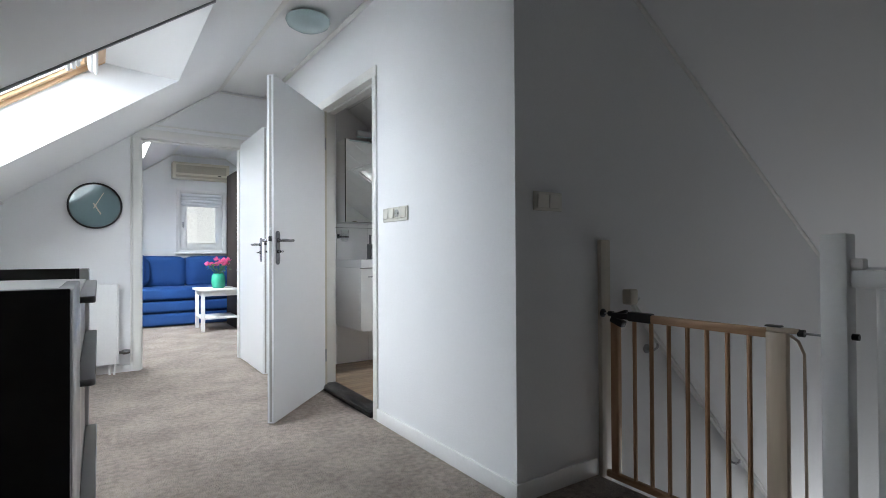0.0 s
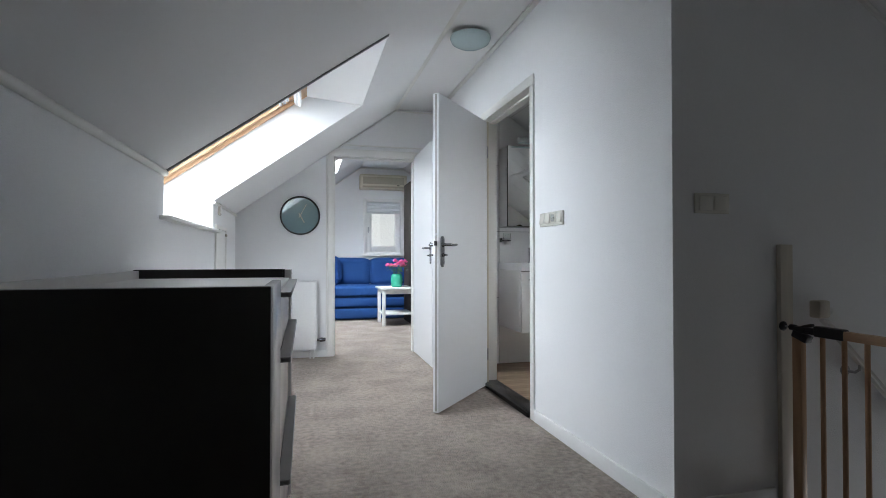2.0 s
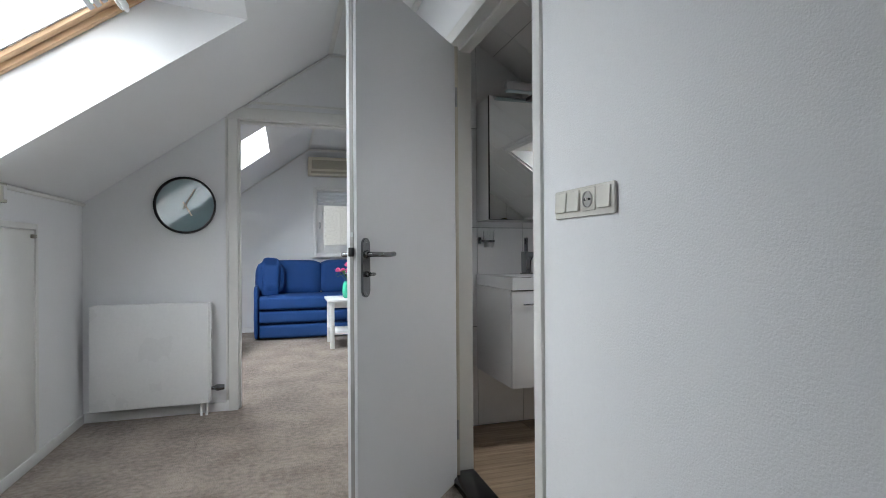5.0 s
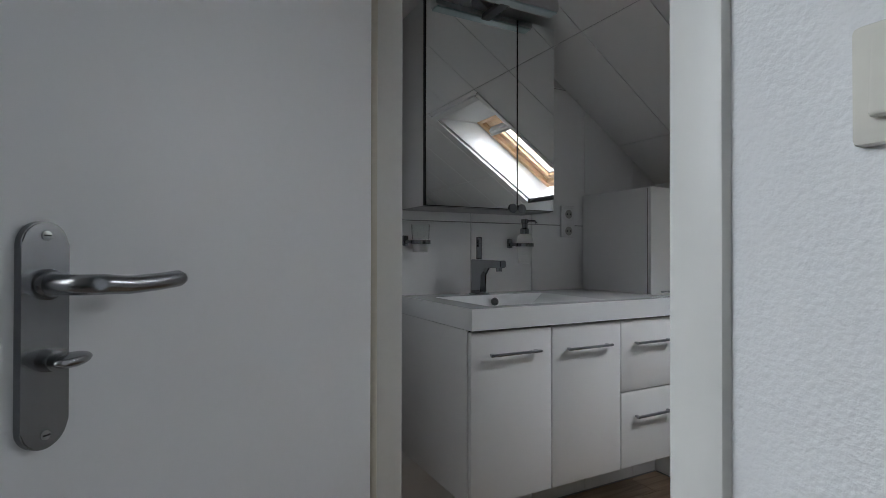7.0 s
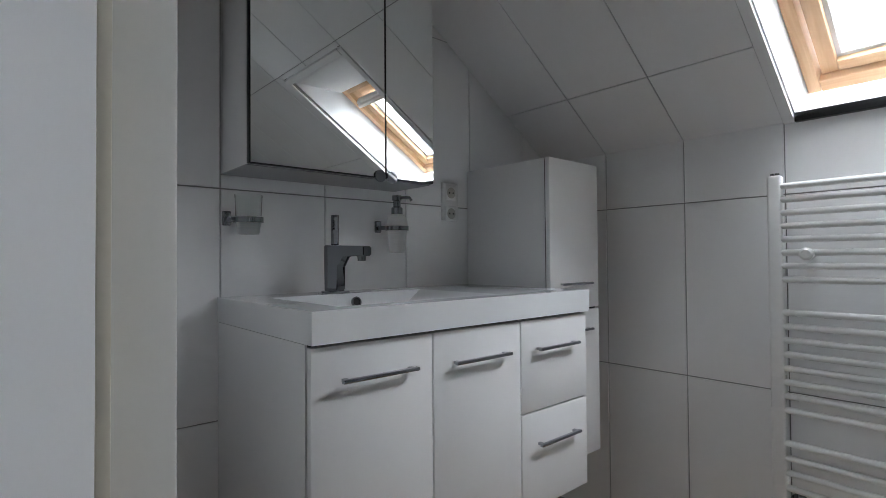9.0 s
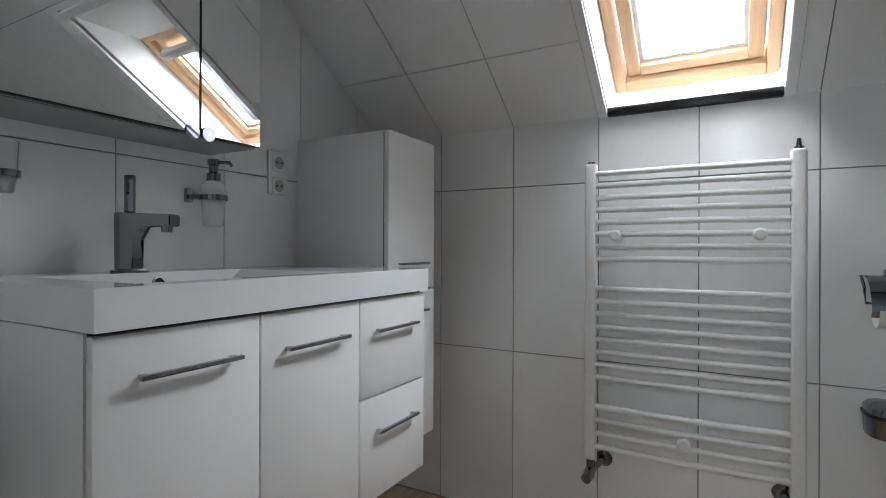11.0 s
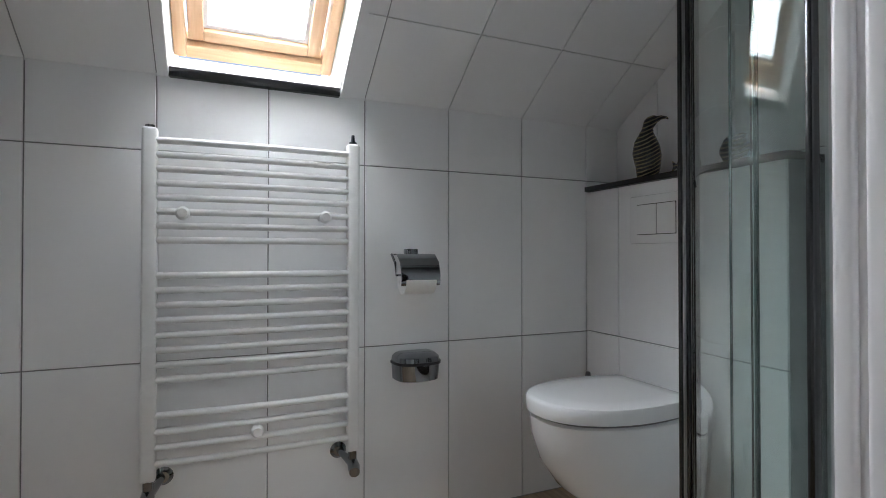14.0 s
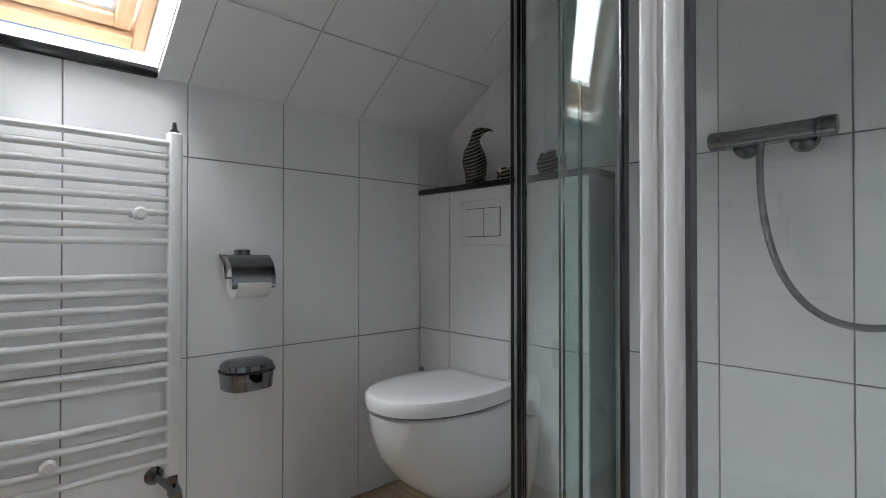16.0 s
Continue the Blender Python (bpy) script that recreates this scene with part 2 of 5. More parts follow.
def single(name, bm, material, base, label, category, group="", kind=""):
    bmesh.ops.translate(bm, verts=bm.verts, vec=-Vector(base))
    ob = link_mesh(name, bm, material)
    ob.location = base
    BASE[ob] = Vector(base)
    return tagged(ob, label, category, group, kind)


def structure(name, bm, material, label, category):
    ob = link_mesh(name, bm, material)
    BASE[ob] = Vector((0, 0, 0))
    return tagged(ob, label, category, kind="structure")


def box(x0, x1, y0, y1, z0, z1, bev=0.0, seg=2, bm=None):
    b = bmesh.new()
    m = Matrix.Translation(((x0 + x1) / 2, (y0 + y1) / 2, (z0 + z1) / 2)) @ Matrix.Diagonal((x1 - x0, y1 - y0, z1 - z0, 1))
    bmesh.ops.create_cube(b, size=1, matrix=m)
    if bev:
        bmesh.ops.bevel(b, geom=b.edges[:], offset=bev, segments=seg, profile=0.5, affect="EDGES")
    if bm is None:
        return b
    merge(bm, b)
    return bm


def merge(bm, other):
    tmp = bpy.data.meshes.new("tmp")
    other.to_mesh(tmp)
    other.free()
    bm.from_mesh(tmp)
    bpy.data.meshes.remove(tmp)
    return bm


def prism(poly, a0, a1, axis="y", bm=None):
    """A polygon (x, z) extruded along y, or (y, z) along x, or (x, y) along z."""
    b = bm or bmesh.new()

    def at(p, a):
        return {"y": (p[0], a, p[1]), "x": (a, p[0], p[1]), "z": (p[0], p[1], a)}[axis]
    v0 = [b.verts.new(at(p, a0)) for p in poly]
    v1 = [b.verts.new(at(p, a1)) for p in poly]
    b.faces.new(v0), b.faces.new(v1[::-1])
    for i in range(len(poly)):
        j = (i + 1) % len(poly)
        b.faces.new((v0[j], v0[i], v1[i], v1[j]))
    return b


def lathe(profile, center, seg=32, m=None, caps=True):
    """Profile (radius, height) turned round the upright axis at center; m turns it first."""
    b = bmesh.new()
    rings = []
    for r, h in profile:
        if r < 1e-5:
            rings.append([b.verts.new((0, 0, h))])
        else:
            rings.append([b.verts.new((r * math.cos(2 * math.pi * i / seg), r * math.sin(2 * math.pi * i / seg), h)) for i in range(seg)])
    for a, c in zip(rings, rings[1:]):
        for i in range(seg):
            j = (i + 1) % seg
            if len(a) == 1 and len(c) == 1:
                continue
            if len(a) == 1:
                b.faces.new((a[0], c[i], c[j]))
            elif len(c) == 1:
                b.faces.new((a[i], c[0], a[j]))
            else:
                b.faces.new((a[i], a[j], c[j], c[i]))
    for ring in (rings[0], rings[-1]):
        if len(ring) > 1 and caps and profile[0] != profile[-1]:
            b.faces.new(ring)
    bmesh.ops.transform(b, matrix=Matrix.Translation(center) @ (m or Matrix()), verts=b.verts)
    return b


def tube(points, r, seg=12, bm=None):
    b = bmesh.new()
    pts = [Vector(p) for p in points]
    n = None
    rings = []
    for i, p in enumerate(pts):
        t = (pts[min(i + 1, len(pts) - 1)] - pts[max(i - 1, 0)]).normalized()
        if n is None:
            n = t.orthogonal().normalized()
        n = (n - t * n.dot(t)).normalized()
        q = t.cross(n)
        rr = r[i] if isinstance(r, (list, tuple)) else r
        rings.append([b.verts.new(p + rr * (n * math.cos(2 * math.pi * k / seg) + q * math.sin(2 * math.pi * k / seg))) for k in range(seg)])
    for a, c in zip(rings, rings[1:]):
        for k in range(seg):
            b.faces.new((a[k], a[(k + 1) % seg], c[(k + 1) % seg], c[k]))
    b.faces.new(rings[0]), b.faces.new(rings[-1])
    if bm is None:
        return b
    return merge(bm, b)


def loft(rings, caps=True):
    b = bmesh.new()
    vs = [[b.verts.new(p) for p in ring] for ring in rings]
    k = len(vs[0])
    for a, c in zip(vs, vs[1:]):
        for i in range(k):
            b.faces.new((a[i], a[(i + 1) % k], c[(i + 1) % k], c[i]))
    if caps:
        b.faces.new(vs[0]), b.faces.new(vs[-1])
    return b


def moved(b, m):
    bmesh.ops.transform(b, matrix=m, verts=b.verts)
    return b


def smoothstep(a):
    return a * a * (3 - 2 * a)

# ---- structure ----
ROOF_L = 0.723          # slope of the roof over hall and room
FLAT = 2.528
BSLOPE = 0.66           # slope in the bathroom


def roof_l(x):
    return 1.40 + ROOF_L * (x + 2.0)


# floors
b = bmesh.new()
for x0, x1, y0, y1 in ((-2.0, 0.0, 0.0, 3.6), (-2.0, 0.47, -3.6, 0.0), (0.47, 1.9, -3.6, -0.95), (-2.0, 1.9, 3.6, 7.2)):
    box(x0, x1, y0, y1, -0.2, 0.0, bm=b)
floor = structure("floor", b, M_CARPET, "taupe brown short-pile carpet with slight wear", "floor")
structure("floor_bath", box(0.1, 1.71, 0.14, 2.70, -0.17, 0.018), M_GROUT, "bathroom floor under wood-look planks", "floor")

# west knee wall, with the skylight's niche
b = bmesh.new()
W_WALL = [(-2.5, -0.2), (-2.0, -0.2), (-2.0, 1.40), (-2.5, 1.40)]
W_NICHE = [(-2.5, -0.2), (-2.0, -0.2), (-2.0, 1.168), (-2.40, 1.168), (-2.43, 1.39), (-2.5, 1.39)]
for y0, y1, poly in ((-3.6, 1.04, W_WALL), (1.04, 2.37, W_NICHE), (2.37, 3.6, W_WALL), (3.7, 4.5, W_WALL), (4.5, 5.68, W_WALL), (5.68, 7.2, W_WALL)):
    prism(poly, y0, y1, bm=b)
structure("wall_west", b, M_WALL, "white textured knee wall below the sloping roof", "wall")

# sloping ceiling on the west side, with two skylight openings, and the flat strip
C_FULL = [(-2.0, 1.40), (-0.44, FLAT), (-0.44, 2.95), (-2.5, 1.48), (-2.5, 1.40)]
C_TOP = [(-0.924, roof_l(-0.924)), (-0.44, FLAT), (-0.44, 2.95), (-1.19, 2.43), (-1.345, 2.215)]
C_TOP2 = [(-0.925, roof_l(-0.925)), (-0.44, FLAT), (-0.44, 3.0), (-0.99, 2.56)]
C_LOW = [(-2.0, 1.40), (-1.80, roof_l(-1.80)), (-2.02, 1.80), (-2.5, 1.48), (-2.5, 1.40)]
b = bmesh.new()
for y0, y1 in ((-3.6, 1.04), (2.37, 3.6), (3.7, 4.5), (5.68, 7.2)):
    prism(C_FULL, y0, y1, bm=b)
prism(C_TOP, 1.04, 2.37, bm=b)
prism(C_TOP2, 4.5, 5.68, bm=b)
prism(C_LOW, 4.5, 5.68, bm=b)
structure("ceiling_slope_west", b, M_CEIL, "white painted sloping ceiling with skylight openings", "ceiling")
b = bmesh.new()
box(-0.44, 0.0, -3.6, 3.6, FLAT, 2.95, bm=b)
box(0.0, 0.27, -3.6, 0.0, FLAT, 2.95, bm=b)
box(-0.44, 0.30, 3.7, 7.2, FLAT, 2.95, bm=b)
structure("ceiling_flat", b, M_CEIL, "narrow flat white ceiling strip under the ridge", "ceiling")
b = bmesh.new()
prism([(0.27, FLAT), (3.0, 0.88), (3.0, 1.3), (0.27, 2.95)], -3.6, 0.0, bm=b)
prism([(0.30, FLAT), (1.9, 1.44), (1.9, 1.8), (0.30, 2.95)], 3.7, 7.2, bm=b)
structure("ceiling_slope_east", b, M_CEIL, "white sloping ceiling over the stairwell", "ceiling")

# wall between hall and bathroom, with the door opening
b = bmesh.new()
for y0, y1, z0 in ((0.0, 1.235, -0.2), (2.15, 3.6, -0.2), (1.235, 2.15, 2.09)):
    box(0.0, 0.094, y0, y1, z0, FLAT, bm=b)
wall_hall = structure("wall_hall_east", b, M_WALL, "white textured hall wall with the bathroom doorway", "wall")
structure("wall_stair_north", box(0.094, 3.0, 0.0, 0.137, -2.8, 2.53), M_WALL, "white textured wall along the stairs", "wall")
# end wall with the doorway to the room
b = bmesh.new()
for x0, x1, z0 in ((-2.5, -1.115, -0.2), (-0.205, 1.9, -0.2), (-1.115, -0.205, 2.05)):
    box(x0, x1, 3.6, 3.7, z0, 2.95, bm=b)
structure("wall_hall_north", b, M_WALL, "white hall end wall with a doorway to the living room", "wall")
# rear wall of the room with its window
b = bmesh.new()
for x0, x1, z0, z1 in ((-2.5, -0.36, -0.2, 2.86), (0.26, 2.0, -0.2, 2.86), (-0.36, 0.26, -0.2, 1.07), (-0.36, 0.26, 1.93, 2.86)):
    box(x0, x1, 7.2, 7.45, z0, z1, bm=b)
structure("wall_room_north", b, M_WALL, "white room wall with a small window", "wall")
structure("wall_room_east", box(1.9, 2.0, 3.7, 7.2, -0.2, 1.8), M_WALL, "white side wall of the room", "wall")
structure("wall_hall_south", box(-2.5, 3.0, -3.7, -3.6, -2.8, 2.86), M_WALL, "white wall closing the landing", "wall")
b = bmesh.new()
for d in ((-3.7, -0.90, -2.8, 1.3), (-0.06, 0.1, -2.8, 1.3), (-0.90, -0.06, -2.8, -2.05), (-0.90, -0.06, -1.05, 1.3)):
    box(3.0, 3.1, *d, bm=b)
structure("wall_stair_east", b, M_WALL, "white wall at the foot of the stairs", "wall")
structure("wall_stair_south", box(0.47, 3.0, -1.05, -0.95, -2.8, -0.2), M_WALL, "white wall below the banister", "wall")
structure("floor_lower", box(0.3, 3.0, -0.95, 0.0, -2.9, -2.8), M_CARPET, "dark floor at the foot of the stairs", "floor")
structure("wall_stair_west", box(0.35, 0.47, -0.95, 0.0, -2.8, -0.2), M_WALL, "white wall under the landing edge", "wall")

# bathroom shell behind the tiles
structure("wall_bath_partition", box(0.094, 1.9, 2.712, 2.80, -0.2, 2.6), M_WALL, "white partition wall", "wall")
SO0, SO1 = 1.29, 1.778      # skylight opening along the wall


def bslope(x):
    return 1.44 + BSLOPE * (1.71 - x)


XT = 1.005
b = bmesh.new()
up = 0.022
prism([(1.71, 1.44 + up), (0.24, bslope(0.24) + up), (0.24, 2.86), (2.05, 1.60), (2.05, 1.44 + up)], 0.137, SO0, bm=b)
prism([(1.71, 1.44 + up), (0.24, bslope(0.24) + up), (0.24, 2.86), (2.05, 1.60), (2.05, 1.44 + up)], SO1, 2.712, bm=b)
prism([(XT, bslope(XT) + up * 0.5), (0.24, bslope(0.24) + up), (0.24, 2.86), (1.22, 2.15), (1.285, bslope(XT) + 0.012)], SO0, SO1, bm=b)
structure("ceiling_bath_backing", b, M_CEIL, "white skylight reveal and roof of the bathroom", "ceiling")
structure("ceiling_bath_flat", box(0.094, 0.24, 0.137, 2.712, bslope(0.24) + 0.004, 2.6), M_CEIL, "flat white bathroom ceiling", "ceiling")
b = bmesh.new()
prism([(1.722, -0.2), (2.05, -0.2), (2.05, 1.44), (1.722, 1.44)], 0.137, SO0, bm=b)
prism([(1.722, -0.2), (2.05, -0.2), (2.05, 1.44), (1.722, 1.44)], SO1, 2.712, bm=b)
prism([(1.722, -0.2), (2.05, -0.2), (2.05, 1.60), (1.90, 1.56), (1.722, 1.455)], SO0, SO1, bm=b)
structure("wall_bath_backing", b, M_CEIL, "white knee wall behind the tiles", "wall")

# skirting, door casings and ceiling battens
b = bmesh.new()
for d in ((-0.013, 0.0, -0.013, 1.209, 0.0, 0.075), (-0.013, 0.0, 2.178, 3.6, 0.0, 0.075), (0.0, 0.47, -0.013, 0.0, 0.0, 0.075),
          (-1.15, -1.13, 3.587, 3.6, 0.0, 0.075), (-2.0, -1.15, 3.587, 3.6, 0.0, 0.06), (-2.0, -1.987, 0.62, 3.587, 0.0, 0.06),
          (-2.0, 0.0, 7.187, 7.2, 0.0, 0.07)):
    merge(b, box(*d, bev=0.003))
structure("baseboard", b, M_WHITEW, "low white painted skirting board", "skirting")
b = bmesh.new()
for x, z, ang in ((-0.44, FLAT, 0), (-0.016, FLAT, 0)):
    for y0, y1 in ((-3.6, 3.6), (3.7, 7.2)):
        if x > -0.1 and y0 > 3:
            continue
        merge(b, box(x - 0.025, x + 0.014, y0, y1, z - 0.014, z - 0.001, bev=0.004))
merge(b, box(0.0, 0.02, -3.6, 0.0, FLAT - 0.014, FLAT - 0.001, bev=0.003))
b2 = tube([(-1.993, -3.6, 1.392), (-1.993, 1.035, 1.392)], 0.016, 10)
merge(b, b2)
merge(b, tube([(-1.993, 2.38, 1.392), (-1.993, 3.6, 1.392)], 0.012, 10))
# battens along the roof line on the end wall, over the door head and up to the flat ceiling
merge(b, tube([(-1.15, 3.594, roof_l(-1.15) - 0.012), (-0.44, 3.594, FLAT - 0.012)], 0.009, 8))
merge(b, box(-1.06, -0.05, 3.588, 3.6, 2.118, 2.133, bev=0.003))
merge(b, box(-0.44, 0.0, 3.588, 3.6, FLAT - 0.03, FLAT - 0.016, bev=0.003))
merge(b, box(-1.152, -1.137, 3.588, 3.6, 0.0, 2.0, bev=0.003))
merge(b, box(-0.44, 0.30, 7.188, 7.2, FLAT - 0.03, FLAT - 0.002, bev=0.003))
merge(b, tube([(-2.0, 7.194, 1.39), (-0.44, 7.194, FLAT - 0.012)], 0.010, 8))
merge(b, tube([(0.30, 7.194, FLAT - 0.012), (1.9, 7.194, 1.43)], 0.010, 8))
# batten where the stairwell slope meets the wall
merge(b, tube([(0.27, -0.006, FLAT - 0.012), (3.0, -0.006, 0.87)], 0.012, 8))
structure("trim", b, M_TRIM, "thin white painted battens along the ceiling joints", "trim")


def door_frame(name, pieces, stops, label):
    b = bmesh.new()
    for d in pieces:
        merge(b, box(*d, bev=0.004))
    for d in stops:
        merge(b, box(*d, bev=0.003))
    return structure(name, b, M_TRIM, label, "door frame")


door_frame("door_frame_bath",
           [(-0.012, 0.110, 1.211, 1.262, 0.0, 2.052), (0.010, 0.108, 1.262, 1.277, 0.0, 2.052), (-0.016, 0.106, 2.130, 2.176, 0.0, 2.052), (-0.012, 0.110, 1.211, 2.176, 2.052, 2.116)],
           [(0.045, 0.106, 1.277, 1.287, 0.03, 2.04), (0.045, 0.100, 1.287, 2.130, 2.038, 2.052)],
           "cream painted bathroom door frame")
door_frame("door_frame_room",
           [(-1.135, -1.073, 3.580, 3.715, 0.0, 2.005), (-0.252, -0.19, 3.580, 3.715, 0.0, 2.005), (-1.135, -0.19, 3.580, 3.715, 2.005, 2.085)],
           [(-1.073, -1.060, 3.625, 3.700, 0.0, 1.993), (-0.265, -0.252, 3.625, 3.700, 0.0, 1.993), (-1.060, -0.265, 3.625, 3.700, 1.993, 2.005)],
           "cream painted door frame to the living room")
structure("door_seal", box(0.001, 0.017, 2.070, 2.1295, 0.036, 2.04, bev=0.002), mat("yellowed_seal", (0.66, 0.62, 0.53), 0.6), "yellowed beige rebate strip of the door frame", "trim")
structure("threshold", box(-0.022, 0.105, 1.281, 2.128, 0.0, 0.034, bev=0.006), M_STONE, "black stone threshold of the bathroom", "threshold")


# ---- doors ----
def lever_set(parent, face, sign, w_at, zc, length_dir):
    """Backplate, lever and thumb turn on one face of a leaf in its own axes (x along the leaf, y its normal)."""
    pl = part("backplate", moved(lathe_plate(0.021, 0.198, 0.008), pose(w_at, face, zc - 0.030) @ Matrix.Diagonal((1, sign, 1, 1))), M_LEVER, parent, "satin steel backplate")
    d = length_dir
    part("lever_collar", tube([(w_at, face, zc + 0.014), (w_at, face + sign * 0.012, zc + 0.014), (w_at, face + sign * 0.016, zc + 0.014)], [0.0135, 0.0135, 0.011], 20), M_LEVER, pl)
    neck = [(w_at, face + sign * 0.012, zc + 0.014), (w_at, face + sign * 0.038, zc + 0.014)]
    bend = [(w_at + d * 0.016 * (1 - math.cos(a)), face + sign * (0.038 + 0.016 * math.sin(a)), zc + 0.014) for a in (0.4, 0.8, 1.2, 1.57)]
    grip = [(w_at + d * 0.040, face + sign * 0.054, zc + 0.012), (w_at + d * 0.075, face + sign * 0.053, zc + 0.013), (w_at + d * 0.104, face + sign * 0.052, zc + 0.015), (w_at + d * 0.110, face + sign * 0.052, zc + 0.015)]
    part("lever", tube(neck + bend + grip, [0.009] * 6 + [0.0085, 0.0085, 0.0085, 0.006], 16), M_LEVER, pl)
    part("turn_shaft", tube([(w_at, face, zc - 0.052), (w_at, face + sign * 0.020, zc - 0.052)], [0.011, 0.009], 16), M_LEVER, pl)
    blade = bmesh.new()
    bmesh.ops.create_uvsphere(blade, u_segments=20, v_segments=12, radius=1.0, matrix=Matrix.Diagonal((0.022, 0.010, 0.0065, 1)))
    part("thumb_turn", moved(blade, pose(w_at + d * 0.010, face + sign * 0.026, zc - 0.052, 0, 0, -sign * d * 18)), M_LEVER, pl)
    for dz in (0.0865, -0.0865):
        part("screw", lathe([(0.0, 0.0), (0.0042, 0.0), (0.0042, 0.0012), (0.0, 0.0018)], (w_at, face + sign * 0.0078, zc - 0.030 + dz), 14, pose(0, 0, 0, -90 * sign)), M_STEEL, pl)
        part("screw_slot", box(w_at - 0.003, w_at + 0.003, face + sign * 0.0086, face + sign * 0.0100, zc - 0.030 + dz - 0.0007, zc - 0.030 + dz + 0.0007) if sign > 0 else
             box(w_at - 0.003, w_at + 0.003, face - 0.0100, face - 0.0086, zc - 0.030 + dz - 0.0007, zc - 0.030 + dz + 0.0007), M_SLOT, pl)


def lathe_plate(r, h, d):
    """An upright plate with round ends, lying on y = 0 and d thick."""
    pts = []
    for i in range(13):
        a = math.pi * i / 12
        pts.append((r * math.cos(a), h / 2 - r + r * math.sin(a)))
    for i in range(13):
        a = math.pi + math.pi * i / 12
        pts.append((r * math.cos(a), -h / 2 + r + r * math.sin(a)))
    b = prism(pts, 0, d)
    bmesh.ops.bevel(b, geom=[e for e in b.edges if abs(e.verts[0].co.y - d) < 1e-6 and abs(e.verts[1].co.y - d) < 1e-6], offset=0.0012, segments=2, affect="EDGES")
    return b


def door_leaf(name, m, width, label, turn_dir):
    """A flush leaf: x from the hinge to the latch edge, y its thickness."""
    ob = thing(name, (0, 0, 0), label, "door")
    leaf = part("leaf", box(0, width, 0, 0.040, 0.012, 2.036, bev=0.002), M_DOOR, ob)
    part("edge_strip", box(width - 0.0005, width + 0.0012, 0.013, 0.027, 0.02, 2.03), M_EDGE, leaf, "dark grey rebate on the door edge")
    part("latch", box(width, width + 0.009, 0.011, 0.029, 1.065, 1.095, bev=0.002), M_BLACK, leaf, "black latch bolt")
    part("strike_screw", box(width, width + 0.002, 0.014, 0.026, 1.13, 1.145), M_STEEL, leaf)
    for z in (0.25, 1.80):
        part("hinge", tube([(-0.006, 0.042, z - 0.045), (-0.006, 0.042, z + 0.045)], 0.007), M_STEEL, leaf)
    lever_set(ob, 0.0, -1, width - 0.044, 1.058, -1)
    lever_set(ob, 0.040, 1, width - 0.044, 1.058, -1)
    ob.matrix_world = m
    return ob


def leaf_pose(hx, hy, tx, ty):
    return pose(hx, hy, 0, 0, 0, math.degrees(math.atan2(ty - hy, tx - hx)))


door_leaf("door_1", leaf_pose(0.001, 2.068, -0.543, 1.470) @ pose(0, -0.04, 0), 0.796, "open pale grey flush bathroom door with steel lever", 1)
door_leaf("door_2", leaf_pose(-0.258, 3.600, -0.262, 2.77), 0.83, "open white flush door to the living room", 1)


# ---- skylights ----
def roof_window(name, m, length, width, label, blind=False):
    """A pine roof window in its own plane: u up the slope, v across, w outwards."""
    ob = thing(name, (0, 0, 0), label, "skylight", kind="structure")
    fr = bmesh.new()
    for d in ((0, length, 0, 0.035, 0.0, 0.09), (0, length, width - 0.035, width, 0.0, 0.09)):
        merge(fr, box(*d, bev=0.004))
    part("side_frame", fr, M_PINE, ob)
    fr = bmesh.new()
    for d in ((0, 0.045, 0.035, width - 0.035, 0.0, 0.09), (length - 0.05, length, 0.035, width - 0.035, 0.0, 0.09)):
        merge(fr, box(*d, bev=0.004))
    part("cross_frame", fr, M_PINEY, ob)
    sash = part("sash", merge(box(0.05, length - 0.055, 0.042, 0.085, 0.02, 0.085, bev=0.004), box(0.05, length - 0.055, width - 0.085, width - 0.042, 0.02, 0.085, bev=0.004)), M_PINE, ob)
    part("sash_rail", merge(box(0.05, 0.088, 0.085, width - 0.085, 0.02, 0.085, bev=0.004), box(length - 0.12, length - 0.055, 0.085, width - 0.085, 0.02, 0.085, bev=0.004)), M_PINEY, sash)
    seal = bmesh.new()
    for d in ((0.088, length - 0.12, 0.085, 0.098, 0.040, 0.062), (0.088, length - 0.12, width - 0.098, width - 0.085, 0.040, 0.062),
              (0.088, 0.100, 0.098, width - 0.098, 0.040, 0.062), (length - 0.13, length - 0.12, 0.098, width - 0.098, 0.040, 0.062)):
        merge(seal, box(*d))
    part("glazing_bead", seal, M_BLIND, sash, "pale grey glazing bead")
    pane = part("pane", box(0.100, length - 0.13, 0.098, width - 0.098, 0.048, 0.054), M_GLASS, sash)
    pane.visible_shadow = False
    bar = part("control_bar", merge(box(length - 0.125, length - 0.085, 0.09, width - 0.09, -0.045, -0.005, bev=0.012),
                                    box(length - 0.115, length - 0.095, 0.12, width - 0.12, -0.07, -0.045, bev=0.006)), M_WHITEW, sash, "white ventilation bar")
    if blind:
        bl = bmesh.new()
        for i in range(3):
            merge(bl, box(length - 0.225 + i * 0.030, length - 0.203 + i * 0.030, 0.09, width - 0.09, 0.018 - 0.004 * (i % 2), 0.036, bev=0.004))
        part("blind", bl, M_PLEAT, sash, "grey pleated blind pushed up")
    ob.matrix_world = m
    return ob


def slope_matrix(x, z, y, dx, dz):
    u = Vector((dx, 0, dz)).normalized()
    v = Vector((0, 1 if dx > 0 else -1, 0))
    w = u.cross(v)
    if w.z < 0:
        w = -w
    m = Matrix((u, v, w)).transposed().to_4x4()
    return Matrix.Translation((x, y, z)) @ m


